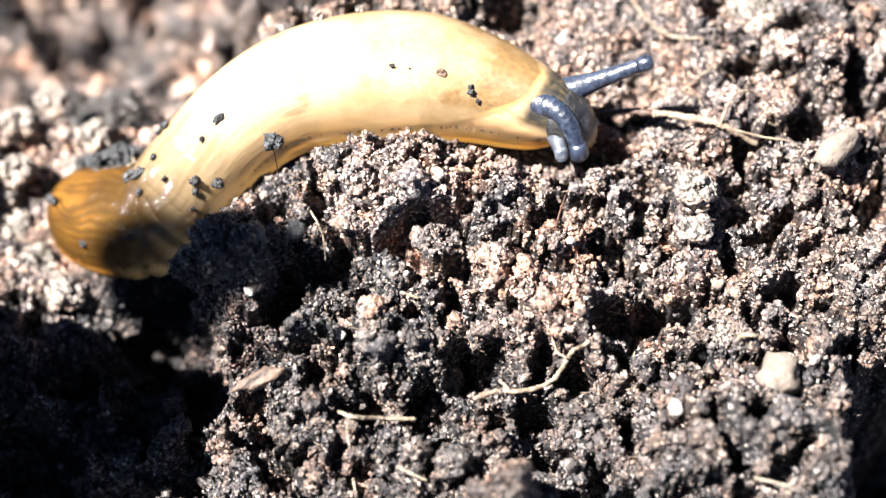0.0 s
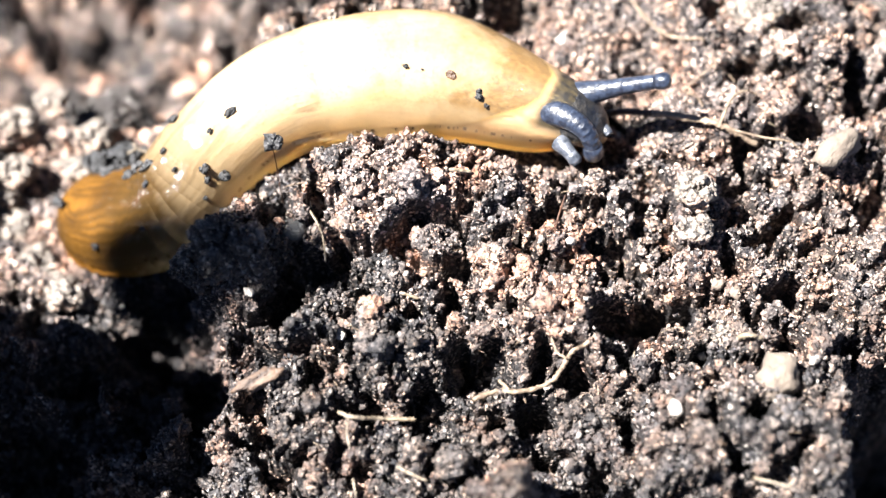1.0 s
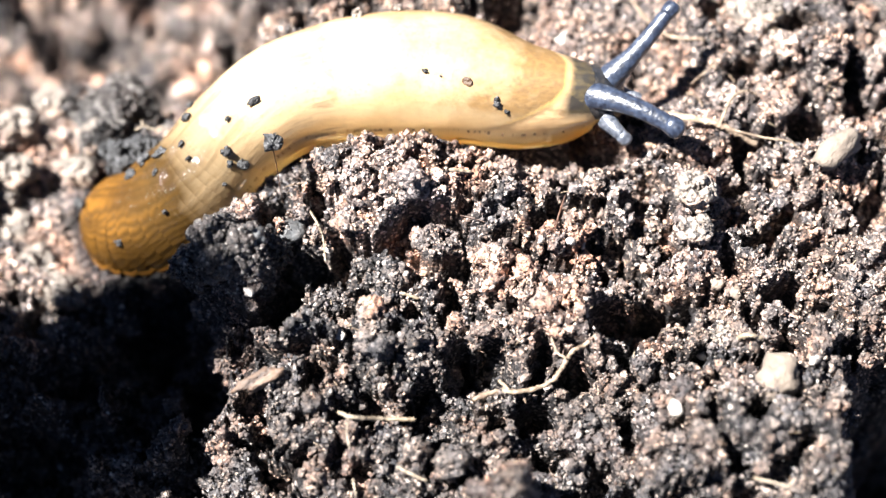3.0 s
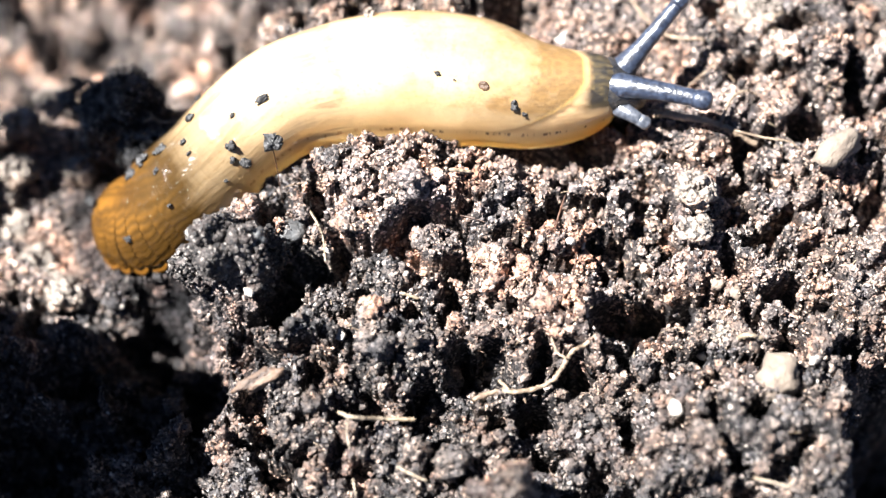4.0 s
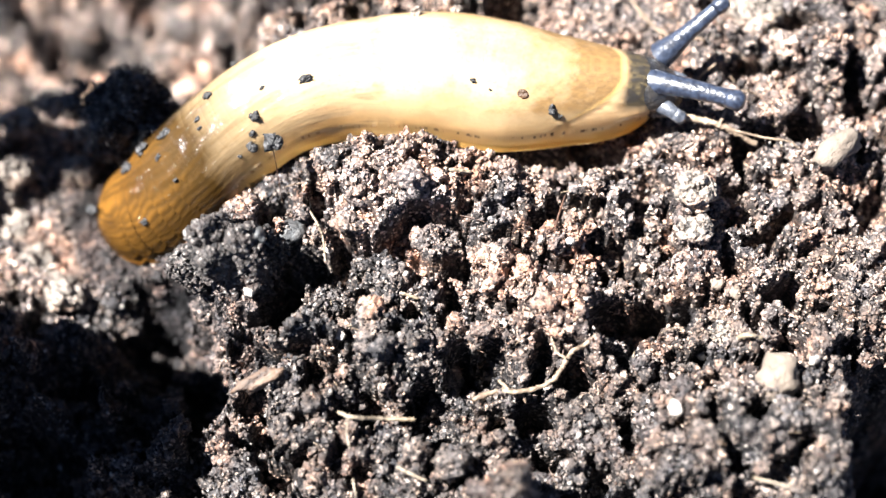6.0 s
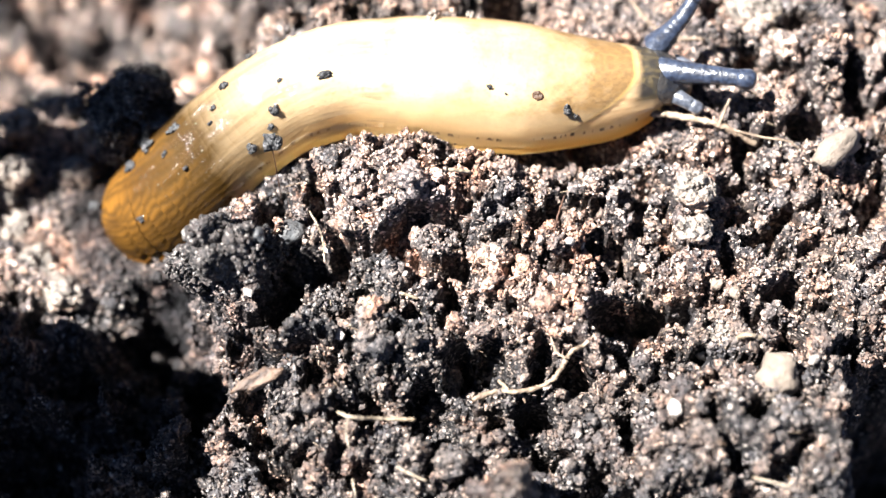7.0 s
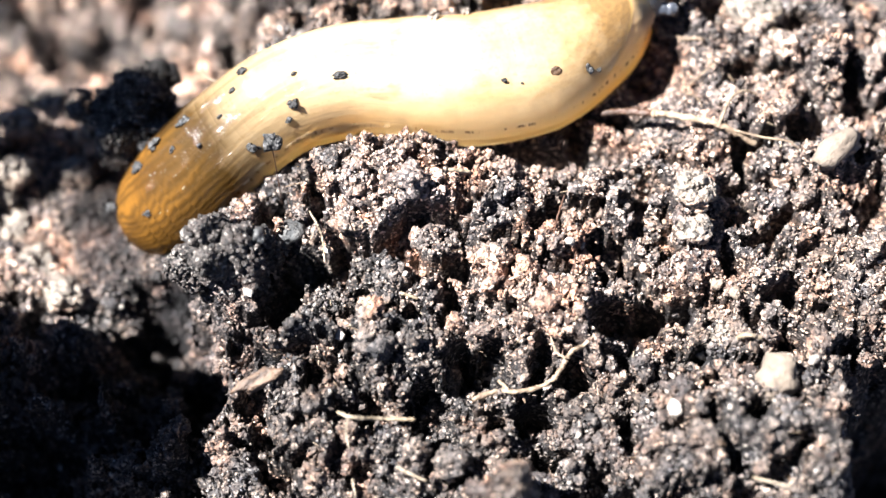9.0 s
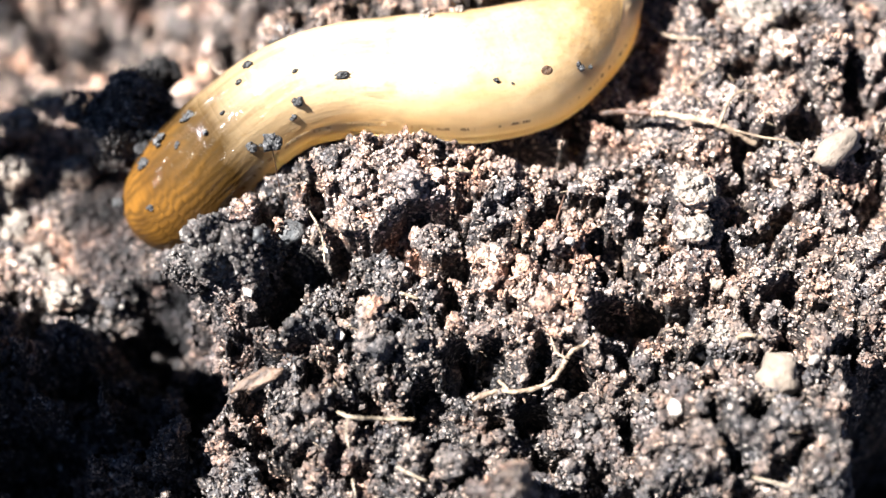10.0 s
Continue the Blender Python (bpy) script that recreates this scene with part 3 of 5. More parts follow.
HOLLOWS = [
    (-14.9, -4.6, 1.4, 3.8, -11.0), (-12.9, -1.7, 1.6, 0.9, -7.0), (-7.8, -0.5, 1.2, 0.9, -1.6), (-1.3, 0.1, 1.4, 0.8, -1.6),
    (2.2, 3.3, 1.1, 1.4, -3.3), (0.1, 6.7, 0.8, 0.5, -1.7), (0.6, -5.2, 0.8, 2.2, -7.0), (3.0, -7.8, 1.6, 0.9, -6.0),
    (2.2, -11.5, 1.6, 1.4, -8.0), (-6.1, -6.6, 1.1, 0.6, -4.0), (-3.4, -7.5, 0.9, 0.8, -4.0), (-23.3, -11.4, 3.3, 3.2, -10.0),
    (-16.0, -10.5, 1.8, 1.0, -6.0), (-7.0, -15.9, 2.3, 0.9, -5.0), (-11.6, -17.0, 0.9, 0.6, -3.0), (-1.2, -18.6, 1.8, 0.7, -4.0),
    (4.7, -17.0, 0.8, 0.9, -6.0), (9.3, -11.5, 1.0, 2.2, -8.0), (12.5, -12.6, 1.6, 2.0, -8.0)]
NEAR_HOLLOWS = [
    (9.1, -16.2, 1.8, 1.5, -8.0), (10.1, -20.0, 1.8, 0.8, -5.0), (9.2, -1.2, 1.3, 0.8, -6.0), (16.0, -6.9, 2.8, 1.8, -11.0),
    (20.3, -5.7, 2.3, 1.3, -9.0), (23.5, -6.1, 1.3, 1.4, -9.0), (16.6, -10.6, 1.1, 0.7, -5.0), (28.0, -6.1, 0.7, 1.3, -5.0),
    (27.5, -1.7, 1.0, 1.0, -5.0), (32.1, -4.9, 2.4, 1.4, -10.0), (34.4, -6.1, 2.1, 1.1, -7.0), (32.6, -9.2, 1.6, 1.3, -6.0),
    (32.7, -1.4, 1.1, 1.0, -5.0), (35.7, -0.8, 1.4, 0.9, -5.0), (28.3, -17.3, 1.1, 0.9, -5.0), (26.8, -20.9, 1.9, 1.3, -6.0),
    (32.7, -20.2, 1.4, 0.8, -5.0), (21.5, -18.1, 1.4, 0.7, -4.0), (17.4, -23.7, 0.6, 1.0, -5.0)]
SMALL_HOLLOWS = [
    (2.6, -22.1, 1.4, 1.0, -5.0), (-12.6, -20.2, 1.8, 1.0, -4.0), (-23.9, -20.5, 2.4, 2.9, -7.0), (23.7, 7.9, 0.8, 0.8, -4.0),
    (26.6, 5.4, 1.6, 0.9, -5.0), (31.9, 6.7, 1.0, 0.9, -5.0), (34.9, 13.2, 1.1, 1.5, -7.0), (41.4, 10.7, 0.9, 1.5, -7.0),
    (35.8, 17.3, 0.8, 1.3, -5.0), (41.6, 19.2, 1.1, 1.5, -6.0), (36.5, 25.5, 1.8, 1.0, -6.0), (11.9, 6.7, 0.9, 0.8, -4.0),
    (17.3, -0.5, 0.8, 1.7, -5.0), (-33.3, -6.6, 7.5, 4.4, -3.0), (-27.7, -5.5, 4.8, 3.5, -4.0), (-40.5, -17.5, 4.8, 3.5, -5.0),
    (9.9, 10.5, 9.2, 1.4, -6.8), (19.4, 13.2, 2.8, 1.2, -2.0), (-16.9, 30.4, 6.0, 2.4, -11.9), (6.7, 26.4, 2.8, 1.8, -6.8),
    (-27.6, -2.2, 2.8, 2.8, -8.0), (-29.8, -5.8, 3.7, 2.9, -5.0),
    (13.6, 12.4, 1.5, 2.0, -7.0), (17.1, 15.0, 2.6, 1.1, -6.0), (20.8, 15.0, 2.2, 0.6, -4.0), (12.3, 14.8, 1.6, 1.6, -5.0), (9.9, 10.2, 1.4, 0.8, -5.0),
    (5.4, 11.0, 1.6, 0.8, -5.0), (22.5, 8.9, 1.6, 0.7, -5.0), (28.2, 6.9, 2.2, 0.8, -5.0), (13.2, 7.2, 0.9, 0.9, -5.0), (20.3, 21.0, 3.8, 5.2, -3.6),
    (-23.9, -7.9, 3.2, 3.4, -7.0), (-17.1, -3.4, 1.2, 2.4, -6.0), (-23.3, -14.2, 2.4, 1.8, -5.0),
    (42.4, -20.9, 5.1, 10.1, -22.0), (48.0, 30.5, 2.6, 4.0, -18.0)]


def hashed(i, j, seed):
    h = (i.astype(np.int64) * 73856093) ^ (j.astype(np.int64) * 19349663) ^ (seed * 83492791)
    h = (h ^ (h >> 13)) * 1274126177
    h = h ^ (h >> 16)
    return (h & 0xFFFFF) / float(0xFFFFF)


def soft_noise(x, y, size, seed):
    """Value noise, 0 to 1."""
    x, y = x / size, y / size
    i, j = np.floor(x), np.floor(y)
    u, v = x - i, y - j
    u, v = u * u * (3 - 2 * u), v * v * (3 - 2 * v)
    a, b = hashed(i, j, seed), hashed(i + 1, j, seed)
    c, d = hashed(i, j + 1, seed), hashed(i + 1, j + 1, seed)
    return (a * (1 - u) + b * u) * (1 - v) + (c * (1 - u) + d * u) * v


def crumbs(x, y, size, seed):
    """Rounded crumbs packed side by side: the height of the tallest dome at each place, 0 to about 1."""
    x, y = x / size, y / size
    i0, j0 = np.floor(x), np.floor(y)
    best = np.zeros_like(x)
    for di in (-1, 0, 1):
        for dj in (-1, 0, 1):
            i, j = i0 + di, j0 + dj
            px, py = i + hashed(i, j, seed), j + hashed(i, j, seed + 1)
            r = 0.45 + 0.5 * hashed(i, j, seed + 2)
            q = 1.0 - ((x - px) ** 2 + (y - py) ** 2) / (r * r)
            best = np.maximum(best, np.sqrt(np.clip(q, 0, 1)) * r)
    return best


def step(u):
    """0 up to u = 0, 1 from u = 1, smooth between."""
    u = np.clip(u, 0, 1)
    return u * u * (3 - 2 * u)


def dip(x):
    """How far the bed sinks towards the hole out of which the slug crawls."""
    return 12.0 * step((-14.0 - x) / 24.0)


def near_path(x, y):
    """How far each place is from the ground over which the slug glides."""
    out = np.full(x.shape, 99.0)
    box = (x > -46) & (x < 32) & (y > -9) & (y < 42)
    bx, by = x[box], y[box]
    d2 = np.full(bx.shape, 9e9)
    for px, py in SWEPT[::2]:
        d2 = np.minimum(d2, (bx - px) ** 2 + (by - py) ** 2)
    out[box] = np.sqrt(d2)
    return out


def relief(x, y):
    """The soil's height at x, y."""
    wx = x + 1.6 * (soft_noise(x, y, 3.1, 5) - 0.5) + 0.5 * (soft_noise(x, y, 0.8, 6) - 0.5)
    wy = y + 1.6 * (soft_noise(x, y, 3.1, 7) - 0.5) + 0.5 * (soft_noise(x, y, 0.8, 8) - 0.5)
    h = np.zeros_like(x)
    for cx, cy, rx, ry, up in MOUNDS + FAR_MOUNDS + HOLLOWS + NEAR_HOLLOWS + SMALL_HOLLOWS:
        q = ((wx - cx) / rx) ** 2 + ((wy - cy) / ry) ** 2
        h += up * np.exp(-np.clip(q, 0, 40) ** (1.4 if up > 0 else 2.2))
    h -= dip(x) + 15.0 * step((-14.0 - x) / 12.0) * step((y - 16.0) / 12.0)
    # the bed breaks off into shade beyond two edges
    edge = 5.0 * (soft_noise(x, y, 6.0, 71) - 0.5) + 2.0 * (soft_noise(x, y, 2.0, 72) - 0.5)
    h -= 34.0 * step((edge + (x - 38.0) * 0.95 + (y + 24.0) * -0.32) / 4.5) * step((-6.0 - y) / 8.0)
    h -= 34.0 * step((edge + (x - 45.5) * 0.86 + (y - 25.5) * 0.51) / 4.5)
    # an unseen bank of earth beside the view, added to shade the near soil
    h += 60.0 * np.exp(-np.clip(((wx + 60.0) / 11.0) ** 2 + ((wy + 12.0) / 12.5) ** 2, 0, 40) ** 2.0)
    h -= 0.22 * np.clip(-8.0 - y, 0, 20) * (1 - step((x - 14.0) / 14.0))
    d = near_path(x, y)
    rough = 0.6 + 0.4 * step((d - 6.0) / 6.0)
    h += 1.8 * (crumbs(wx, wy, 7.0, 11) - 0.5)
    h += 1.9 * rough * (crumbs(wx, wy, 3.2, 21) - 0.5)
    h += 1.5 * rough * (crumbs(wx, wy, 1.5, 31) - 0.5)
    h += 0.9 * (crumbs(x, y, 0.7, 41) - 0.5)
    # crevices between the crumbs, sharp-edged and deep
    fx, fy = wx + 0.9 * (soft_noise(x, y, 0.45, 12) - 0.5), wy + 0.9 * (soft_noise(x, y, 0.45, 13) - 0.5)
    clear = step((d - 6.5) / 2.5)
    h -= 4.6 * step((soft_noise(fx, fy, 2.4, 95) - 0.64) / 0.07) * clear
    h -= 2.2 * step((soft_noise(fx, fy, 1.15, 96) - 0.66) / 0.07) * clear
    floor = -1.7 - dip(x) + 1.4 * crumbs(wx, wy, 3.2, 21) + 0.5 * crumbs(x, y, 1.5, 31) + np.clip(d - 5.2, 0, 50) * 2.2
    return np.minimum(h, floor)


def part(name, bm_or_mesh, material, parent=None, label="", smooth=True):
    """One mesh object, under a thing or a part."""
    if isinstance(bm_or_mesh, bmesh.types.BMesh):
        me = bpy.data.meshes.new(name)
        bm_or_mesh.to_mesh(me)
        bm_or_mesh.free()
    else:
        me = bm_or_mesh
    if not me.materials:
        me.materials.append(material)
    if smooth:
        me.shade_smooth()
    ob = new(name, me)
    ob.parent = parent
    return tagged(ob, label=label)


def grid_mesh(name, verts, faces):
    """A mesh from arrays of corners and of equal-sided faces."""
    me = bpy.data.meshes.new(name)
    n, k = faces.shape
    me.vertices.add(len(verts))
    me.vertices.foreach_set("co", np.ascontiguousarray(verts, np.float32).ravel())
    me.loops.add(n * k)
    me.loops.foreach_set("vertex_index", np.ascontiguousarray(faces, np.int32).ravel())
    me.polygons.add(n)
    me.polygons.foreach_set("loop_start", np.arange(0, n * k, k, dtype=np.int32))
    me.update(calc_edges=True)
    return me


def quads(nx, ny, closed=False):
    """Faces of a grid of nx by ny corners, row after row."""
    i = np.arange(nx if closed else nx - 1)
    j = np.arange(ny - 1)
    i, j = np.meshgrid(i, j)
    i, j = i.ravel(), j.ravel()
    k = (i + 1) % nx
    return np.stack([j * nx + i, j * nx + k, (j + 1) * nx + k, (j + 1) * nx + i], 1)


# ---- the ground: one sheet, fine where the slug is, coarse to the horizon ----
def graded(lo, hi, step, reach, grow=1.28):
    core = np.arange(lo, hi, step)
    out, d = [], step
    while not out or out[-1] < reach:
        d *= grow
        out.append((out[-1] if out else 0.0) + d)
    out = np.array(out)
    return np.concatenate([lo - out[::-1], core, core[-1] + out])


gx, gy = graded(-48.0, 47.0, 0.17, 3e5), graded(-29.0, 34.0, 0.17, 3e5)
X, Y = np.meshgrid(gx, gy)
Z = relief(X, Y)
far = np.clip((np.hypot(X, Y) - 60.0) / 60.0, 0, 1)
Z = Z * (1 - far) + far * 25.0 * (soft_noise(X, Y, 90.0, 61) - 0.5) * np.exp(-np.hypot(X, Y) / 3e3)
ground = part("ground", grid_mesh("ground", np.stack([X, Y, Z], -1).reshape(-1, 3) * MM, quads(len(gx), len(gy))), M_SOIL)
tagged(ground, "dark moist crumbly garden soil with hollows", "soil", kind="structure")

# ---- loose crumbs and grains that cover the soil ----
rng = np.random.default_rng(7)


def pebble_shapes(level, count, rough, seed):
    """Rough little lumps of radius 1, as arrays of corners, and their faces."""
    shapes = []
    for k in range(count):
        bm = bmesh.new()
        bmesh.ops.create_icosphere(bm, subdivisions=level, radius=1.0)
        off = Vector((seed + 7.3 * k, 3.1 * k, -5.7 * k))
        for v in bm.verts:
            n = v.co.normalized()
            v.co = n * (1.0 + rough * noise.noise(n * 1.3 + off) + 0.6 * rough * noise.noise(n * 3.1 + off) + 0.3 * rough * noise.noise(n * 7.0 + off))
        bm.verts.ensure_lookup_table()
        co = np.array([v.co[:] for v in bm.verts])
        fa = np.array([[v.index for v in f.verts] for f in bm.faces])
        bm.free()
        shapes.append((co, fa))
    return shapes


def turns(n):
    """n random rotations."""
    q = rng.normal(size=(n, 4))
    q /= np.linalg.norm(q, axis=1)[:, None]
    w, x, y, z = q.T
    return np.stack([1 - 2 * (y * y + z * z), 2 * (x * y - z * w), 2 * (x * z + y * w), 2 * (x * y + z * w), 1 - 2 * (x * x + z * z),
                     2 * (y * z - x * w), 2 * (x * z - y * w), 2 * (y * z + x * w), 1 - 2 * (x * x + y * y)], -1).reshape(n, 3, 3)


def scatter(name, shapes, centres, radii, material, flat=0.6, smooth=True):
    """One mesh of many lumps at the given centres (millimetres)."""
    vs, fs, base = [], [], 0
    pick = rng.integers(0, len(shapes), len(centres))
    for k, (co, fa) in enumerate(shapes):
        at = centres[pick == k]
        n = len(at)
        stretch = rng.uniform(flat, 1.25, (n, 1, 3))
        pts = np.einsum("nij,vnj->nvi", turns(n), (co[:, None, :] * stretch[:, 0][None])) * radii[pick == k][:, None, None] + at[:, None, :]
        vs.append(pts.reshape(-1, 3))
        fs.append((fa[None] + (np.arange(n) * len(co))[:, None, None]).reshape(-1, 3) + base)
        base += n * len(co)
    return part(name, grid_mesh(name, np.concatenate(vs) * MM, np.concatenate(fs)), material, smooth=smooth)


def on_soil(n, lo, hi, power=2.0, sink=0.3, keep_off=5.6, sparse=1.0, clumped=0.0):
    """n places on the soil with radii between lo and hi, mostly small."""
    x, y = rng.uniform(-47, 46, n), rng.uniform(-28, 33, n)
    r = lo + (hi - lo) * rng.random(n) ** power
    ok = near_path(x, y) > keep_off + r * 0.6
    x, y, r = x[ok], y[ok], r[ok]
    z = relief(x, y)
    z0 = z + dip(x)
    ok = (near_path(x, y) > 5.6 + r) | (z0 + 1.2 * r < 0.35)
    x, y, z, r, z0 = x[ok], y[ok], z[ok], r[ok], z0[ok]
    ok = 0.35 + clumped * (1.1 * soft_noise(x, y, 1.9, 91) + 0.9 * soft_noise(x, y, 0.9, 92) - 0.65) > rng.random(len(x)) * (1 if clumped else 0)
    x, y, z, r, z0 = x[ok], y[ok], z[ok], r[ok], z0[ok]
    ok = (z0 > -2.2 - 1.5 * rng.random(len(x))) | (rng.random(len(x)) < sparse) | ((x < -14) & (y < -6))   # sparse in the hollows, so the darkened sheet shows
    x, y, z, r = x[ok], y[ok], z[ok], r[ok]
    return np.stack([x, y, z + r * (1 - 2 * sink) * rng.uniform(0.2, 1.0, len(x))], -1), r


def clinging(centres, radii, n, lo, hi):
    """Small grains stuck to the lumps at the given centres."""
    k = rng.integers(0, len(centres), n)
    d = rng.normal(size=(n, 3))
    d[:, 2] = np.abs(d[:, 2]) * 0.9
    d /= np.linalg.norm(d, axis=1)[:, None]
    r = rng.uniform(lo, hi, n)
    return centres[k] + d * (radii[k] * 0.95)[:, None], r


def chips(count, seed):
    """Angular eight-sided chips of radius about 1."""
    pick = np.random.default_rng(seed)
    base = np.array([(1, 0, 0), (-1, 0, 0), (0, 1, 0), (0, -1, 0), (0, 0, 1), (0, 0, -1)], float)
    faces = np.array([(4, 0, 2), (4, 2, 1), (4, 1, 3), (4, 3, 0), (5, 2, 0), (5, 1, 2), (5, 3, 1), (5, 0, 3)])
    return [(base * pick.uniform(0.55, 1.2, (6, 1)) + pick.normal(0, 0.22, (6, 3)), faces) for _ in range(count)]


LUMPS_BIG = pebble_shapes(3, 5, 0.9, 1.0)
LUMPS_MID = pebble_shapes(2, 6, 0.75, 40.0)
LUMPS_SMALL = pebble_shapes(1, 8, 0.95, 80.0)
CHIPS = chips(12, 5)
c_big, r_big = on_soil(620, 0.5, 1.35)
c_mid, r_mid = on_soil(5000, 0.25, 0.65, keep_off=-9.0)
c_small, r_small = on_soil(66000, 0.10, 0.31, 1.6, keep_off=-9.0, sparse=0.42, clumped=1.3)
k1, kr1 = clinging(c_big, r_big, 12000, 0.10, 0.28)
c_chip, r_chip = on_soil(84000, 0.06, 0.30, 2.6, 0.2, keep_off=-9.0, sparse=0.6, clumped=1.0)
k2, kr2 = clinging(c_mid, r_mid, 16000, 0.06, 0.19)
k4, kr4 = clinging(c_big, r_big, 8000, 0.06, 0.19)
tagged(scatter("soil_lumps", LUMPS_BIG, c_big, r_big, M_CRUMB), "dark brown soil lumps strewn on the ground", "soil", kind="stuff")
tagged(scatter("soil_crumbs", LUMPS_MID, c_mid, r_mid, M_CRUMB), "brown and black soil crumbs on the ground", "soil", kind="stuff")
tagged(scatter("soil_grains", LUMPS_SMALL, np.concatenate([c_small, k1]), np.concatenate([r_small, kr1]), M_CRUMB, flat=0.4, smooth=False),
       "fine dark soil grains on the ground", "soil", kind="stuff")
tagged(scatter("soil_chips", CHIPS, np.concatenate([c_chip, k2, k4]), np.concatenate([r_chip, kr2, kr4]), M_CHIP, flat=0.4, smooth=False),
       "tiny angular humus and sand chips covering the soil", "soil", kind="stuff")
c_q, r_q = on_soil(2600, 0.08, 0.30, 2.5, 0.2, sparse=0.1)
c_w, r_w = on_soil(260, 0.18, 0.36, 1.5, 0.1, sparse=0.0)
c_q, r_q = np.concatenate([c_q, c_w]), np.concatenate([r_q, r_w])
k3, kr3 = clinging(c_big, r_big, 500, 0.08, 0.2)
tagged(scatter("mineral_grains", LUMPS_SMALL, np.concatenate([c_q, k3]), np.concatenate([r_q, kr3]), M_GRAIN, smooth=False),
       "pale glinting mineral grains among the soil", "mineral grains", kind="stuff")


def fibre_bits(n):
    """Short broken fibres of bark and straw strewn over the soil, in one mesh."""
    at, _ = on_soil(n, 0.05, 0.06, sparse=0.1)
    vs, fs = [], []
    ring = quads(5, 4, True)
    for k, c in enumerate(at):
        long, r, turn = rng.uniform(0.5, 2.6), rng.uniform(0.03, 0.085), rng.uniform(0, 6.283)
        d = np.array([math.cos(turn), math.sin(turn), rng.normal(0, 0.35)])
        d /= np.linalg.norm(d)
        side = np.cross(d, (0, 0, 1.0))
        side /= np.linalg.norm(side)
        up = np.cross(side, d)
        bend = rng.normal(0, 0.18 * long)
        ang = np.linspace(0, 2 * math.pi, 5, endpoint=False)
        for u, w in ((-0.5, 0.5), (-0.2, 1.0), (0.2, 1.0), (0.5, 0.4)):
            mid = c + d * (u * long) + side * (bend * u * u) + np.array((0, 0, 0.15))
            vs.append(mid + (np.cos(ang) * r * w)[:, None] * side + (np.sin(ang) * r * w)[:, None] * up)
        fs.append(ring + k * 20)
    return part("plant_fibres", grid_mesh("plant_fibres", np.concatenate(vs) * MM, np.concatenate(fs)), M_BITS)


tagged(fibre_bits(520), "short tan and reddish plant fibres among the soil", "plant fibres", kind="stuff")

# ---- the slug ----
PROFILE = [(0.0, 1.0), (0.186, 0.97), (0.353, 0.89), (0.51, 0.76), (0.655, 0.58), (0.777, 0.36), (0.876, 0.1), (0.943, -0.18), (0.976, -0.44),
           (0.972, -0.58), (0.965, -0.66), (0.998, -0.75), (0.995, -0.84), (0.88, -0.9), (0.0, -0.92)]


def curve_through(pts, n):
    """n points along a smooth curve through pts."""
    p = np.asarray(pts, float)
    p = np.concatenate([[2 * p[0] - p[1]], p, [2 * p[-1] - p[-2]]])
    t = np.linspace(0, len(pts) - 1, n)
    i = np.minimum(t.astype(int), len(pts) - 2)
    u = (t - i)[:, None]
    a, b, c, d = p[i], p[i + 1], p[i + 2], p[i + 3]
    return 0.5 * (2 * b + (c - a) * u + (2 * a - 5 * b + 4 * c - d) * u ** 2 + (3 * b - a - 3 * c + d) * u ** 3)


HALF = curve_through(PROFILE, 65)
RING = np.concatenate([HALF, HALF[-2:0:-1] * (-1, 1)])
AROUND = np.concatenate([[0], np.cumsum(np.linalg.norm(np.diff(RING, axis=0), axis=1))]) * 5.5
WHOLE_ROUND = AROUND
AROUND = np.minimum(AROUND, AROUND[-1] + AROUND[1] - AROUND)
BODY_END, MANTLE_START, MANTLE_END = 58.0, 26.5, 53.0


WIDTHS = (1.010, 1.120, 0.976, 0.952, 1.014, 1.113, 1.190, 1.198, 1.053, 0.924, 0.813)


def girth(s):
    """Half the width and half the height of the body at the station s (mm from the tail's tip)."""
    tail = math.sqrt(max(0.0, 1 - max(0.0, 1 - s / 8.0) ** 2.2))
    a = 5.7 * tail * (0.95 + 0.05 * min(1.0, s / 20.0))
    b = 4.0 * tail * (0.80 + 0.20 * min(1.0, s / 20.0))
    k = min(1.0, max(0.0, (s - 38) / 18.0))
    snout = math.sqrt(max(0.0004, 1 - min(1.0, max(0.0, (s - 53.5) / 4.2)) ** 2.4))
    return a * (1 - 0.29 * k ** 1.5) * snout * float(np.interp(s, SPINE_STATIONS, WIDTHS)), b * (1 - 0.16 * k ** 2) * (0.4 + 0.6 * snout)


HIGH = (RING[:, 1] + 0.92) / 1.92


def ease(u):
    u = np.clip(u, 0, 1)
    return u * u * (3 - 2 * u)


def mantle_cover(s):
    """1 where the mantle covers the section at s, else 0; its front margin sweeps back along the sides."""
    front = MANTLE_END - 8.0 * np.clip((0.97 - HIGH) / 0.7, 0, 1) ** 1.15
    rear = MANTLE_START + 3.0 * np.clip(0.8 - HIGH, 0, 1)
    return ease((front - s) / 1.3) * ease((HIGH - 0.30) / 0.14) * ease((s - rear) / 4.0)


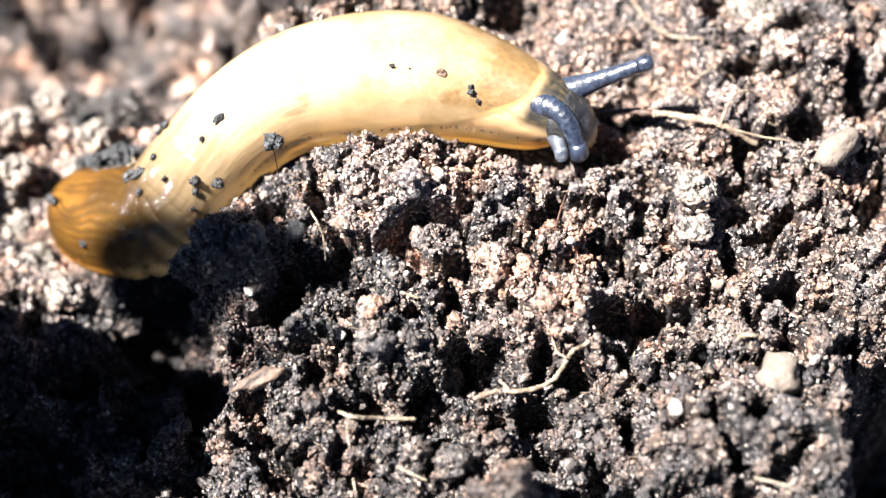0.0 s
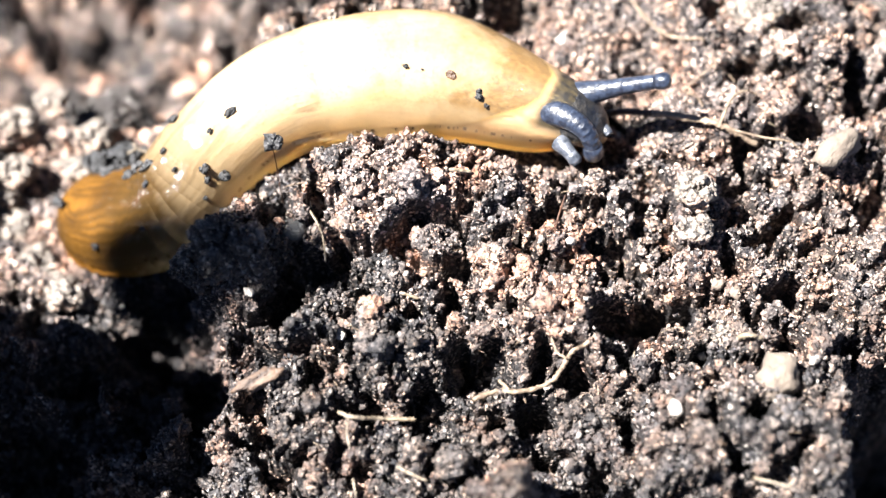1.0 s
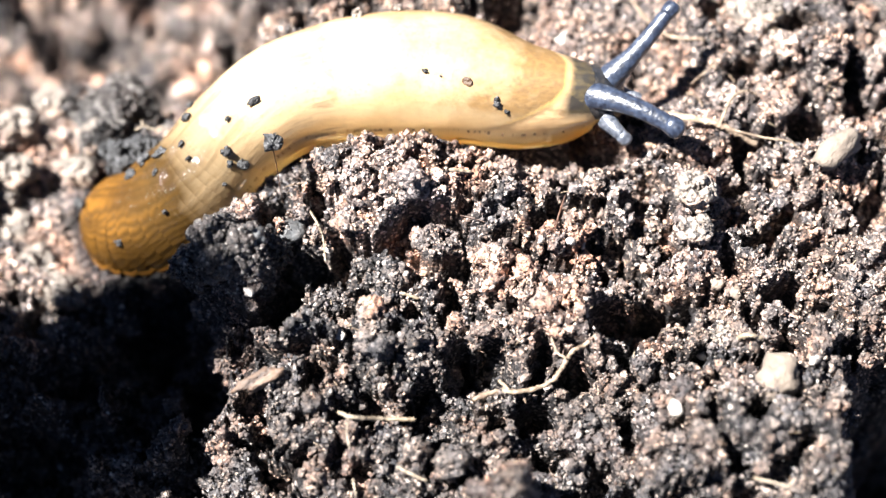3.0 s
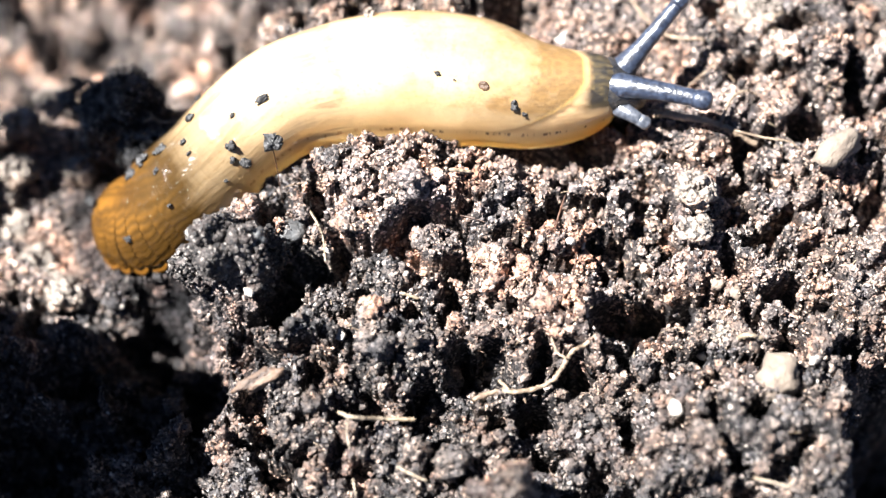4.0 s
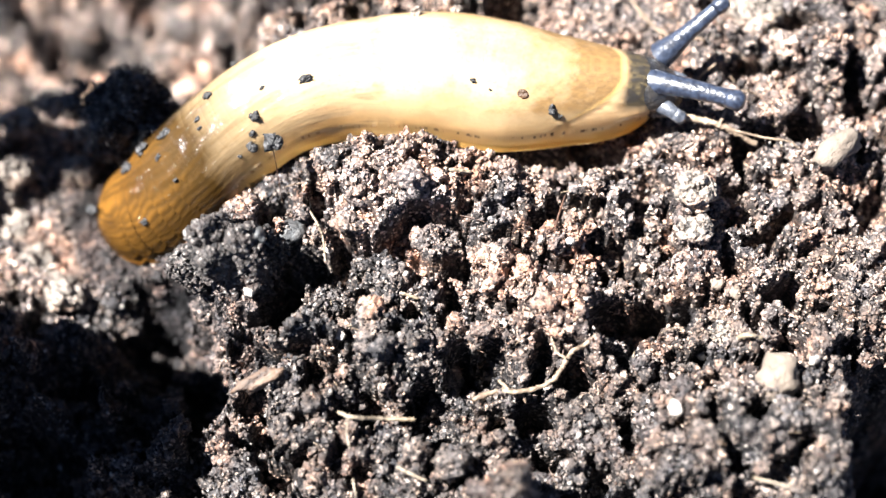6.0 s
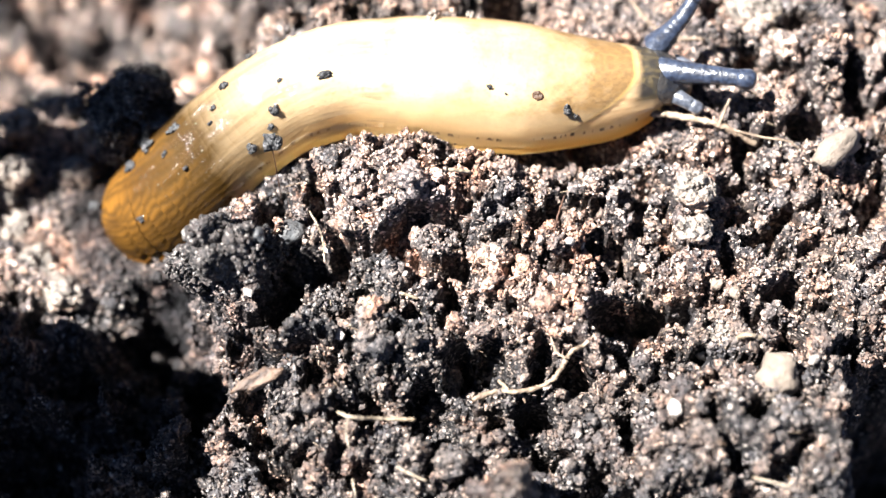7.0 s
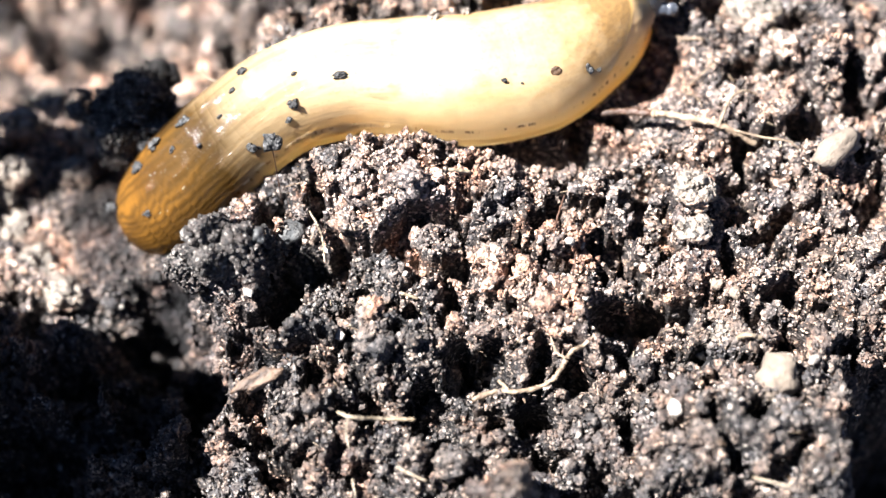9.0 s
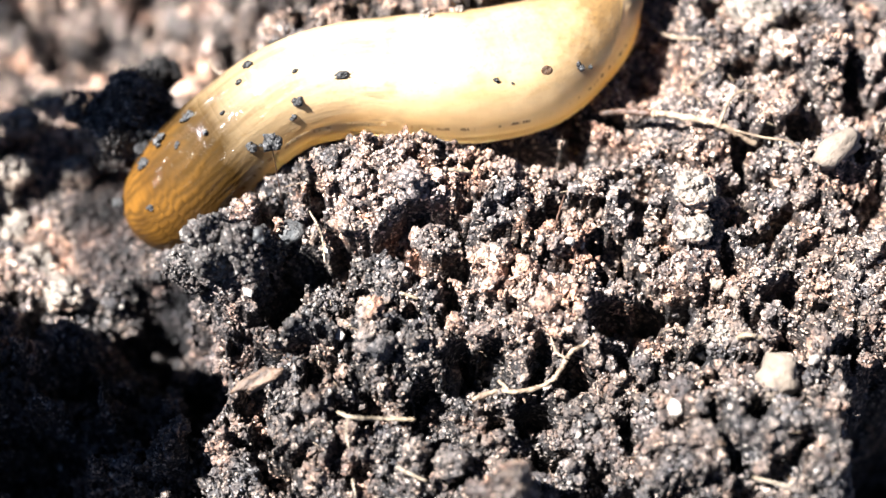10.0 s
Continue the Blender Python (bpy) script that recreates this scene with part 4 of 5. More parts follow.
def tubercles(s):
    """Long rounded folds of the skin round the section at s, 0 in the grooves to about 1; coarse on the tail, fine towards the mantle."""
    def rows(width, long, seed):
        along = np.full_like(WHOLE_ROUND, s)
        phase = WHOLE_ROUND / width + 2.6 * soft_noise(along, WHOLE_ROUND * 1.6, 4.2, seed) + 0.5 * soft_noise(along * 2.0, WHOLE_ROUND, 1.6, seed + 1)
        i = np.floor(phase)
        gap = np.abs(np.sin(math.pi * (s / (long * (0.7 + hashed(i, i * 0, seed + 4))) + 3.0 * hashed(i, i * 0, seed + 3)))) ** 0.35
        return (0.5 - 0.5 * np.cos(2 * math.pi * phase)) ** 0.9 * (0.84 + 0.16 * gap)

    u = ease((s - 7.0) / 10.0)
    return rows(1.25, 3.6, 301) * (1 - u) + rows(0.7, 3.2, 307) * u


def body_ring(s):
    """Corners of the body's section at s, in the section's own plane, and the mantle's cover on it."""
    a, b = girth(s)
    cover = mantle_cover(s)
    body = ease((HIGH - 0.17) / 0.06)
    neck = 0.035 * min(1.0, max(0.0, (s - 45.0) / 11.0)) * body * (1 - cover)
    folds = (0.006 - 0.003 * ease((s - 7.0) / 6.0)) * (1 - 0.6 * ease((s - 20.0) / 10.0)) * (1 - cover) * body * ease(s / 2.5)
    k = 1 + 0.022 * cover - neck + folds * (tubercles(s) - 0.6)
    front = math.sqrt(max(0.0, 1 - min(1.0, max(0.0, (s - 48.5) / 9.4)) ** 2.2))
    k = k * (1 - (1 - front) * (1 - ease((HIGH - 0.25) / 0.35)))
    return RING[:, 0] * a * k, RING[:, 1] * b * k - (4.0 - b) * 0.92, cover


def body_segment(name, s0, s1, middle, rings):
    """A piece of the body between two stations, drawn in a little towards its open ends, where its neighbours cover it."""
    co, skin, cover, tuck, folds = [], [], [], [], []
    for s in np.linspace(max(0.01, s0), s1, rings):
        y, z, c = body_ring(s)
        u = (s - middle) / (0.5 * (s1 - s0))
        k = 1 - 0.004 * u * u - (0.05 if middle < 26 else 0.02) * float(ease((abs(u) - 0.62) / 0.38))
        if rings > 14:   # the end pieces stay full but where the next piece covers them
            k = 1 - 0.06 * max(0.0, (s - 3.3) / 2.2) ** 2 if s < 10 else 1.0
        co.append(np.stack([np.full_like(y, s - middle), y, z], -1))
        tuck.append(np.stack([np.ones_like(y), np.full_like(y, k), np.full_like(y, k)], -1))
        skin.append(np.stack([np.full_like(y, s * MM), AROUND * MM, HIGH], -1))
        cover.append(c)
        folds.append(tubercles(s))
    co = np.concatenate(co) * MM
    me = grid_mesh(name, co, quads(len(RING), rings, True)[:, ::-1])
    me.attributes.new("skin", "FLOAT_VECTOR", "POINT").data.foreach_set("vector", np.concatenate(skin).astype(np.float32).ravel())
    me.attributes.new("mantle", "FLOAT", "POINT").data.foreach_set("value", np.concatenate(cover).astype(np.float32))
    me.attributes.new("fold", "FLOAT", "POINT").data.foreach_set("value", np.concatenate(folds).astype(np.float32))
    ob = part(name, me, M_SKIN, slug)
    # the pieces are shaded as one smooth skin
    smooth = np.empty(len(co) * 3, np.float32)
    me.vertices.foreach_get("normal", smooth)
    me.vertices.foreach_set("co", (co * np.concatenate(tuck)).astype(np.float32).ravel())
    me.update()
    me.normals_split_custom_set_from_vertices([tuple(v) for v in smooth.reshape(-1, 3).tolist()])
    SLUG_PARTS.append((ob, middle))
    return ob


def loft(name, rows, sides, material, parent=None, label="", skin=False):
    """A closed round body along x; each row is x, half width, half height, centre z (mm)."""
    ang = np.linspace(0, 2 * math.pi, sides, endpoint=False)
    co = np.concatenate([np.stack([np.full(sides, x), hw * np.cos(ang), z + hh * np.sin(ang)], -1) for x, hw, hh, z in rows])
    me = grid_mesh(name, co * MM, quads(sides, len(rows), True)[:, ::-1])
    bm = bmesh.new()
    bm.from_mesh(me)
    bmesh.ops.holes_fill(bm, edges=[e for e in bm.edges if e.is_boundary], sides=0)
    bmesh.ops.recalc_face_normals(bm, faces=bm.faces)
    bm.to_mesh(me)
    bm.free()
    if skin:
        layer = me.attributes.new("skin", "FLOAT_VECTOR", "POINT")
        z = np.array([v.co.z for v in me.vertices]) / MM
        layer.data.foreach_set("vector", np.stack([z * 0, z * 0, (z + 4.3) / 8.6], -1).astype(np.float32).ravel())
    return part(name, me, material, parent, label)


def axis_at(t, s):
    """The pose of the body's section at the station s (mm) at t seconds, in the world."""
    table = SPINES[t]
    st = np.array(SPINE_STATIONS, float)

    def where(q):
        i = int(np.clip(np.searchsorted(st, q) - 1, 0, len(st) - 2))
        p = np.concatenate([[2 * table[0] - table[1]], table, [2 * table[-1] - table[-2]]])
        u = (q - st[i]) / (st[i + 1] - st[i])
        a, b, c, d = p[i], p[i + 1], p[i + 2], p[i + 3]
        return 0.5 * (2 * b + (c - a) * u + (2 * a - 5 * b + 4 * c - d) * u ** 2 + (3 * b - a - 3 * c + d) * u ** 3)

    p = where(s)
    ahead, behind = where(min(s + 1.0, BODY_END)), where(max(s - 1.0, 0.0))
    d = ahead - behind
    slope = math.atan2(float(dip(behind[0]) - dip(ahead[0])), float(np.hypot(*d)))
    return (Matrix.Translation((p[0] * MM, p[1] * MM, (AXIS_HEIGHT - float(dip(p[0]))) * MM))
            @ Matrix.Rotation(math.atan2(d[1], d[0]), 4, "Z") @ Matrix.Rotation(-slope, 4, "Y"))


slug = new("slug")
tagged(slug, "orange-yellow slug with dark head and stretched tentacles, crawling over soil", "slug")
SLUG_PARTS = []
PITCH = 0.75
body_segment("tail_tip", 0.0, 6.4, 4.0, 20)
for k in range(5, 73):
    mid = (k + 0.5) * PITCH
    reach = 2.0 if mid < 16 else 1.5 if mid < 26 else 7.0 / 6.0
    body_segment("mantle_segment" if MANTLE_START < mid < MANTLE_END else "neck_segment" if mid > MANTLE_END else "tail_segment",
                 mid - reach * PITCH, mid + reach * PITCH, mid, 12 if mid < 26 else 10)
body_segment("snout", 53.5, 57.68, 55.5, 22)
head = loft("head", [(-3.0, 1.6, 1.2, 0.9), (-1.8, 2.5, 2.0, 0.7), (0.0, 2.8, 2.4, 0.2), (1.2, 2.6, 2.3, -0.3), (2.4, 2.0, 1.8, -0.9), (3.2, 1.2, 1.1, -1.4), (3.5, 0.4, 0.4, -1.6)],
            40, M_HEAD, slug, "blue-grey wet head", True)
SLUG_PARTS.append((head, 55.5))


PIECES = 13


def bent(b, m, e, u):
    """The place on a bend from b by m to e, 0 to 1, and the way it runs there."""
    c = 2 * m - 0.5 * (b + e)
    return b * (1 - u) ** 2 + c * (2 * u * (1 - u)) + e * u * u, (c - b) * (1 - u) + (e - c) * u


def tentacle(name, length, base, waist, tip, bulb, material, label):
    """A feeler of short rigid pieces, which slide over one another as it bends and stretches; the last bears the bulb."""
    made = []
    for k in range(PIECES):
        last = k == PIECES - 1
        u = np.linspace((k - 0.6) / PIECES, 1.0 if last else (k + 1.6) / PIECES, 14)
        mid = (k + 0.5) / PIECES
        r = np.interp(u, (0.0, 0.35, 0.8, 1.0), (base, waist, tip, tip))
        ends = ease((np.abs(u - mid) * PIECES - 0.65) / 0.45)
        r = r * (1 - 0.16 * (np.where(u < mid, ends, 0) if last else ends))
        rows = [(float(x), float(q), float(q), 0.0) for x, q in zip((u - mid) * length, r)]
        if last:
            end = (1 - mid) * length
            rows = [q for q in rows if q[0] < end - 2.2 * bulb] + [(end - 1.9 * bulb, tip, tip, 0.0), (end - 1.4 * bulb, bulb * 0.93, bulb * 0.93, 0.0),
                    (end - 0.8 * bulb, bulb, bulb, 0.0), (end - 0.35 * bulb, bulb * 0.9, bulb * 0.9, 0.0), (end - 0.08 * bulb, bulb * 0.6, bulb * 0.6, 0.0), (end, bulb * 0.2, bulb * 0.2, 0.0)]
        ob = loft(name, rows, 24, material, slug, label)
        if not last:   # shaded as one smooth skin, without the pieces' ends
            ob.data.normals_split_custom_set_from_vertices([Vector((0.0, v.co.y, v.co.z)).normalized()[:] for v in ob.data.vertices])
        made.append((ob, mid))
    return made


far_tentacle = tentacle("upper_tentacle", 9.4, 1.40, 0.88, 0.70, 0.84, M_TENTACLE, "dark blue-grey upper tentacle")
near_tentacle = tentacle("upper_tentacle", 10.2, 1.55, 1.05, 0.84, 1.02, M_TENTACLE, "dark blue-grey upper tentacle")
lip_tentacle = tentacle("lower_tentacle", 3.6, 0.95, 0.74, 0.58, 0.70, M_LIP, "short grey lower tentacle")
far_lip_tentacle = tentacle("lower_tentacle", 3.2, 0.75, 0.6, 0.5, 0.55, M_LIP, "short grey lower tentacle")


def lump(name, r, flat, material, shape, seed):
    """A small rough stone or crumb of its own, round its centre."""
    bm = bmesh.new()
    bmesh.ops.create_icosphere(bm, subdivisions=3, radius=1.0)
    off = Vector((seed * 3.7, -seed * 1.9, seed * 5.3))
    for v in bm.verts:
        n = v.co.normalized()
        k = 1.0 + shape * (noise.noise(n * 1.2 + off) + 0.5 * noise.noise(n * 2.9 + off) + 0.25 * noise.noise(n * 6.5 + off))
        v.co = Vector((n.x * k * r, n.y * k * r * 0.8, n.z * k * r * flat)) * MM
    return part(name, bm, material)


# crumbs that ride on the slug's skin: station and place round the section at the start, in the middle and at the end; size, length
RIDERS = [
    (39.2, 120, 38.8, 117, 37.8, 114, 0.27, 1.2), (40.8, 119, 40.5, 115, 39.0, 112, 0.13, 1.5), (47.2, 113, 46.5, 107, 44.5, 107, 0.50, 1.0),
    (48.0, 110, 47.2, 105, 45.3, 105, 0.28, 1.0), (47.0, 115, 46.4, 109, 44.4, 109, 0.30, 1.0), (24.2, 124, 20.5, 120, 23.0, 117, 0.42, 2.0),
    (18.8, 114, 16.0, 115, 17.8, 111, 0.60, 1.0), (18.0, 111, 15.2, 110, 17.0, 106, 0.36, 1.2), (16.0, 108, 13.5, 105, 13.5, 104, 0.26, 1.0),
    (20.0, 148, 13.8, 137, 15.8, 139, 0.55, 1.0), (17.5, 138, 12.5, 130, 14.8, 133, 0.32, 1.2), (19.0, 150, 16.0, 150, 18.0, 151, 0.42, 1.0),
    (11.5, 110, 8.8, 117, 11.0, 125, 0.36, 1.0), (6.5, 104, 6.2, 110, 5.2, 117, 0.50, 1.0), (2.8, 120, 2.8, 122, 2.6, 130, 0.62, 1.2),
    (15.0, 140, 10.0, 138, 10.5, 138, 0.55, 1.4), (13.0, 143, 8.0, 141, 8.0, 140, 0.70, 1.3), (14.0, 131, 9.0, 131, 9.0, 131, 0.30, 1.4),
    (10.5, 138, 6.0, 137, 6.0, 136, 0.65, 1.3), (16.8, 126, 12.5, 126, 12.8, 126, 0.24, 1.3), (22.0, 124, 17.5, 124, 18.5, 124, 0.22, 1.5)
]
PALE_RIDERS = [(33.8, 150, 32.5, 146, 31.8, 145, 0.62, 31), (37.0, 152, 36.0, 151, 35.5, 149, 0.52, 33)]
SCALE_RIDER = (44.0, 118, 43.5, 114, 41.8, 113)
riders = []


def on_skin(ob, where, lift, turn):
    """Lays ob on the skin; it shifts a little as the skin stretches."""
    riders.append((ob, where, lift, turn))


def skin_pose(t, where, lift, turn):
    s0, r0, s1, r1, s2, r2 = where
    s, ring = np.interp(t, (0.0, 5.5, 10.0), (s0, s1, s2)), np.interp(t, (0.0, 5.5, 10.0), (r0, r1, r2))
    y, z, _ = body_ring(float(s))
    i = int(ring)
    y = y[i % 128] + (y[(i + 1) % 128] - y[i % 128]) * (ring - i)
    z = z[i % 128] + (z[(i + 1) % 128] - z[i % 128]) * (ring - i)
    return axis_at(t, float(s)) @ Matrix.Translation((0, y * MM * lift, z * MM * lift)) @ Matrix.Rotation(turn, 4, "X")


def gritty(name, r, flat, material, seed, count=16):
    """A crumb pressed together from small angular grains, in one mesh."""
    pick = np.random.default_rng(seed)
    vs, fs, base = [], [], 0
    for k in range(count):
        co, fa = LUMPS_MID[(k + seed) % 6] if k < 5 else LUMPS_SMALL[(k + seed) % 6]
        d = pick.normal(size=3)
        d = d / np.linalg.norm(d) * pick.uniform(0.2, 0.75) * (1, 0.8, flat)
        vs.append((co * pick.uniform(0.28, 0.55) + d) * r)
        fs.append(fa + base)
        base += len(co)
    return part(name, grid_mesh(name, np.concatenate(vs) * MM, np.concatenate(fs)), material, smooth=False)


for *where, size, seed in PALE_RIDERS:
    ob = gritty("soil_crumb", size, 0.8, M_DRY, seed)
    on_skin(ob, where, 1.06, 0.0)
    tagged(ob, "pale grey sandy crumb stuck on the slug's flank", "soil crumb", "crumbs on the slug")
scale_bit = lump("seed_scale", 0.58, 0.2, M_HUSK, 0.2, 71)
on_skin(scale_bit, SCALE_RIDER, 1.0, 0.7)
tagged(scale_bit, "flat brown seed scale on the slug's mantle", "seed scale")
for k, (*where, size, length) in enumerate(RIDERS):
    ob = gritty("soil_crumb", size, 0.7, M_RIDER, k + 1)
    ob.scale.x = length
    on_skin(ob, where, 1.02, 0.9 * k)
    tagged(ob, "wet black soil crumb stuck on the slug's back", "soil crumb", "crumbs on the slug")
stuck = gritty("soil_crumb", 0.72, 0.8, M_RIDER, 77)
tagged(stuck, "wet black soil crumb sliding on the slug's flank", "soil crumb", "crumbs on the slug")


# ---- clods of black humus that the tail drags along ----
CRUMB_MESHES = [lump("crumb", 1.0, 0.85, M_BLACK, 0.9, 50 + k) for k in range(5)]


def clod(rx, ry, rz, n, material, seed):
    """A loose lump of soil: a core of crumbs pressed together, and larger crumbs round it."""
    pick = np.random.default_rng(seed)
    thing = new("soil_clod")
    vs, fs, base = [], [], 0

    def around():
        d = pick.normal(size=3)
        d /= np.linalg.norm(d)
        return d * (rx, ry, rz) * (1.0 + 0.75 * noise.noise(Vector(d * 1.6) + Vector((seed, 0, 0))))

    for k in range(n):
        co, fa = (LUMPS_MID if k < n * 0.18 else LUMPS_SMALL)[k % 5]
        size = (0.75 if k < n * 0.18 else 0.26) * pick.uniform(0.5, 1.3)
        vs.append(co * size + around() * (pick.uniform(0.4, 0.92) if k < n * 0.18 else pick.uniform(0.8, 1.06)))
        fs.append(fa + base)
        base += len(co)
    part("core", grid_mesh("core", np.concatenate(vs) * MM, np.concatenate(fs)), material, thing, smooth=False)
    for k in range(26):
        crumb = new("crumb", CRUMB_MESHES[k % 5].data)
        crumb.parent = thing
        at = around() * 0.85
        crumb.matrix_basis = pose(*(at * MM), *pick.uniform(0, 360, 3)) @ Matrix.Scale(pick.uniform(0.35, 0.9), 4)
    return thing


dragged = clod(5.2, 4.0, 4.0, 3800, M_HEAP, 3)
dragged_low = clod(3.4, 1.9, 2.2, 1200, M_RIDER, 8)
dragged_ball = gritty("soil_clod", 1.9, 0.9, M_BLACK, 21, 60)
tagged(dragged_ball, "small round ball of black humus pushed up beside the slug", "soil clod", "clods dragged by the slug")
pressed = clod(3.9, 2.8, 5.2, 3600, M_HEAP, 5)
tagged(pressed, "wet black crumbly clod pushed aside by the slug's tail", "soil clod")
tagged(dragged_low, "small black clod of humus moving with the slug's tail", "soil clod", "clods dragged by the slug")
for ob in CRUMB_MESHES:
    bpy.data.objects.remove(ob)
tagged(dragged, "loose clod of black humus dragged along beside the slug's tail", "soil clod", "clods dragged by the slug")


# ---- roots, straws and stones that lie on the soil ----
def strand(name, label, category, material, r0, r1, *xyz, lies=True):
    """A root or stalk through points given in millimetres, thinning from r0 to r1; it lies on the soil."""
    pts = np.array(xyz, float).reshape(-1, 3)
    line = curve_through(pts, 8 * len(pts))
    if lies:
        line[:, 2] = np.maximum(line[:, 2], relief(line[:, 0], line[:, 1]) + 0.25)
        line[1:-1, 2] = (line[:-2, 2] + 2 * line[1:-1, 2] + line[2:, 2]) / 4
    sides, rings = 10, len(line)
    co = []
    wob = np.random.default_rng(int(abs(pts[0, 0] * 37 + pts[0, 1] * 11)))
    for i, c in enumerate(line):
        d = line[min(i + 1, rings - 1)] - line[max(i - 1, 0)]
        d = d / (np.linalg.norm(d) + 1e-9)
        side = np.cross(d, (0, 0, 1.0))
        side /= np.linalg.norm(side) + 1e-9
        up = np.cross(side, d)
        r = (r0 + (r1 - r0) * i / (rings - 1)) * (1 + wob.normal(0, 0.10)) * (0.5 if i in (0, rings - 1) else 1.0)
        ang = np.linspace(0, 2 * math.pi, sides, endpoint=False)
        k = 1 + wob.normal(0, 0.07, sides)
        co.append(c + wob.normal(0, 0.10 * r0, 3) + (np.cos(ang) * k * r)[:, None] * side + (np.sin(ang) * k * r)[:, None] * up)
    me = grid_mesh(name, np.concatenate(co) * MM, quads(sides, rings, True))
    bm = bmesh.new()
    bm.from_mesh(me)
    bmesh.ops.holes_fill(bm, edges=[e for e in bm.edges if e.is_boundary], sides=0)
    bmesh.ops.recalc_face_normals(bm, faces=bm.faces)
    bm.to_mesh(me)
    bm.free()
    return tagged(part(name, me, material), label, category)


def branch(parent, r0, r1, *xyz, lies=True):
    """A side shoot that belongs to a root."""
    ob = strand("side_root", "", "", parent.data.materials[0], r0, r1, *xyz, lies=lies)
    ob.parent = parent
    return ob


def dry_clod(label, x, y, z, r, flat, seed):
    """A pale clod of dried earth: one mesh of many crumbs pressed together."""
    pick = np.random.default_rng(seed)
    vs, fs, base = [], [], 0
    for k in range(150):
        co, fa = (LUMPS_MID if k < 60 else LUMPS_SMALL)[k % 5]
        d = pick.normal(size=3)
        d = d / np.linalg.norm(d) * pick.uniform(0.6, 1.0 if k < 60 else 1.08) * (1 + 0.5 * noise.noise(Vector(d) * 0.9 + Vector((seed, 0, 0))))
        vs.append((co * (0.42 if k < 60 else 0.11) * pick.uniform(0.5, 1.2) + d * (1, 0.85, flat)) * r * 0.85)
        fs.append(fa + base)
        base += len(co)
    ob = part("dry_clod", grid_mesh("dry_clod", np.concatenate(vs) * MM, np.concatenate(fs)), M_DRY, smooth=False)
    ob.location = (x * MM, y * MM, z * MM)
    return tagged(ob, label, "soil clod")


def stone(label, material, x, y, z, r, flat, seed, category="stone", name="stone"):
    ob = lump(name, r, flat, material, 0.45, seed)
    ob.matrix_basis = pose(x * MM, y * MM, z * MM, 0, 0, 57 * seed)
    return tagged(ob, label, category)


curved_root = strand("dry_root", "pale curved dry root lying on dark soil", "root", M_ROOT, 0.26, 0.20, 2.7, -15.0, -0.5, 5.0, -14.2, -0.5, 6.9, -14.4, -0.0, 9.3, -13.7, -0.5, 10.5, -13.1, 0.7, 11.5, -11.7, 1.4, 12.3, -11.0, 2.2, 14.8, -9.2, -0.5)
branch(curved_root, 0.13, 0.08, 7.4, -14.1, -1.0, 7.7, -15.1, -1.2)
branch(curved_root, 0.16, 0.10, 5.2, -13.1, -0.5, 6.0, -14.2, 0.4, 6.4, -14.3, -0.5)
branch(curved_root, 0.14, 0.08, 11.4, -11.8, 1.8, 10.5, -11.1, 1.8, 10.0, -9.9, 2.4)
long_straw = strand("dry_stalk", "thin pale stalk lying flat on the soil", "stalk", M_STRAW, 0.16, 0.20, -9.6, -16.8, 1.3, -8.1, -17.7, 2.5, -5.4, -17.2, 0.6, -2.4, -17.3, 0.6)
branch(long_straw, 0.12, 0.06, -8.5, -17.8, 2.7, -8.7, -18.9, 1.5, -8.4, -20.3, 1.0)
forked_root = strand("dry_root", "long forked pale brown root lying on soil", "root", M_ROOT, 0.36, 0.30, 20.4, 13.5, 2.2, 21.8, 13.3, 2.4, 25.1, 12.6, 2.6, 27.8, 11.7, 2.4, 30.7, 10.6, 1.2)
# the root's reddish end, coloured darker for the shade that lies on it
shaded_end = branch(forked_root, 0.30, 0.36, 15.6, 14.6, 0.2, 18.0, 14.1, 1.6, 20.7, 13.5, 2.2)
shaded_end.data.materials[0] = M_BARK
tagged(shaded_end, "reddish brown root end, its shade put in the colour")
branch(forked_root, 0.17, 0.10, 26.8, 11.7, 2.6, 27.4, 13.2, 3.4, 28.2, 14.6, 3.6, 29.6, 15.6, 3.0, 30.9, 15.8, 2.0)
branch(forked_root, 0.14, 0.07, 27.8, 11.7, 2.4, 31.0, 10.7, 2.6, 33.4, 10.4, 2.4, 34.6, 9.9, 1.8)
strand("root_fibre", "thin arched root fibre in the soil", "root", M_ROOT, 0.10, 0.07, 24.2, 17.4, -0.5, 25.2, 16.4, 0.4, 25.5, 14.4, 1.9)
fork = strand("root_fibre", "thin forked pale root fibre", "root", M_ROOT, 0.11, 0.09, 24.4, 17.8, -0.2, 25.7, 18.4, 1.2, 26.9, 18.7, 2.9)
branch(fork, 0.09, 0.06, 26.8, 19.2, 2.7, 28.5, 19.3, -0.1, 29.0, 17.7, 1.1)
strand("dry_root", "slender pale root bent over the soil", "root", M_ROOT, 0.20, 0.15, 18.9, 28.6, 0.0, 20.2, 26.3, 0.0, 21.6, 24.4, 0.1, 23.3, 23.5, 0.0, 26.3, 22.3, 1.3)
strand("plant_fibre", "thin white plant fibre on a soil lump", "fibre", M_STRAW, 0.12, 0.10, -12.7, 3.1, 2.2, -11.9, 1.7, 2.3, -11.4, 0.7, 1.2, -11.1, -1.8, 1.2)
strand("dry_stalk", "short pale bit of straw on the soil", "stalk", M_STRAW, 0.15, 0.12, -4.2, -21.6, 0.1, -2.9, -22.2, -0.2, -1.4, -22.8, -0.5)
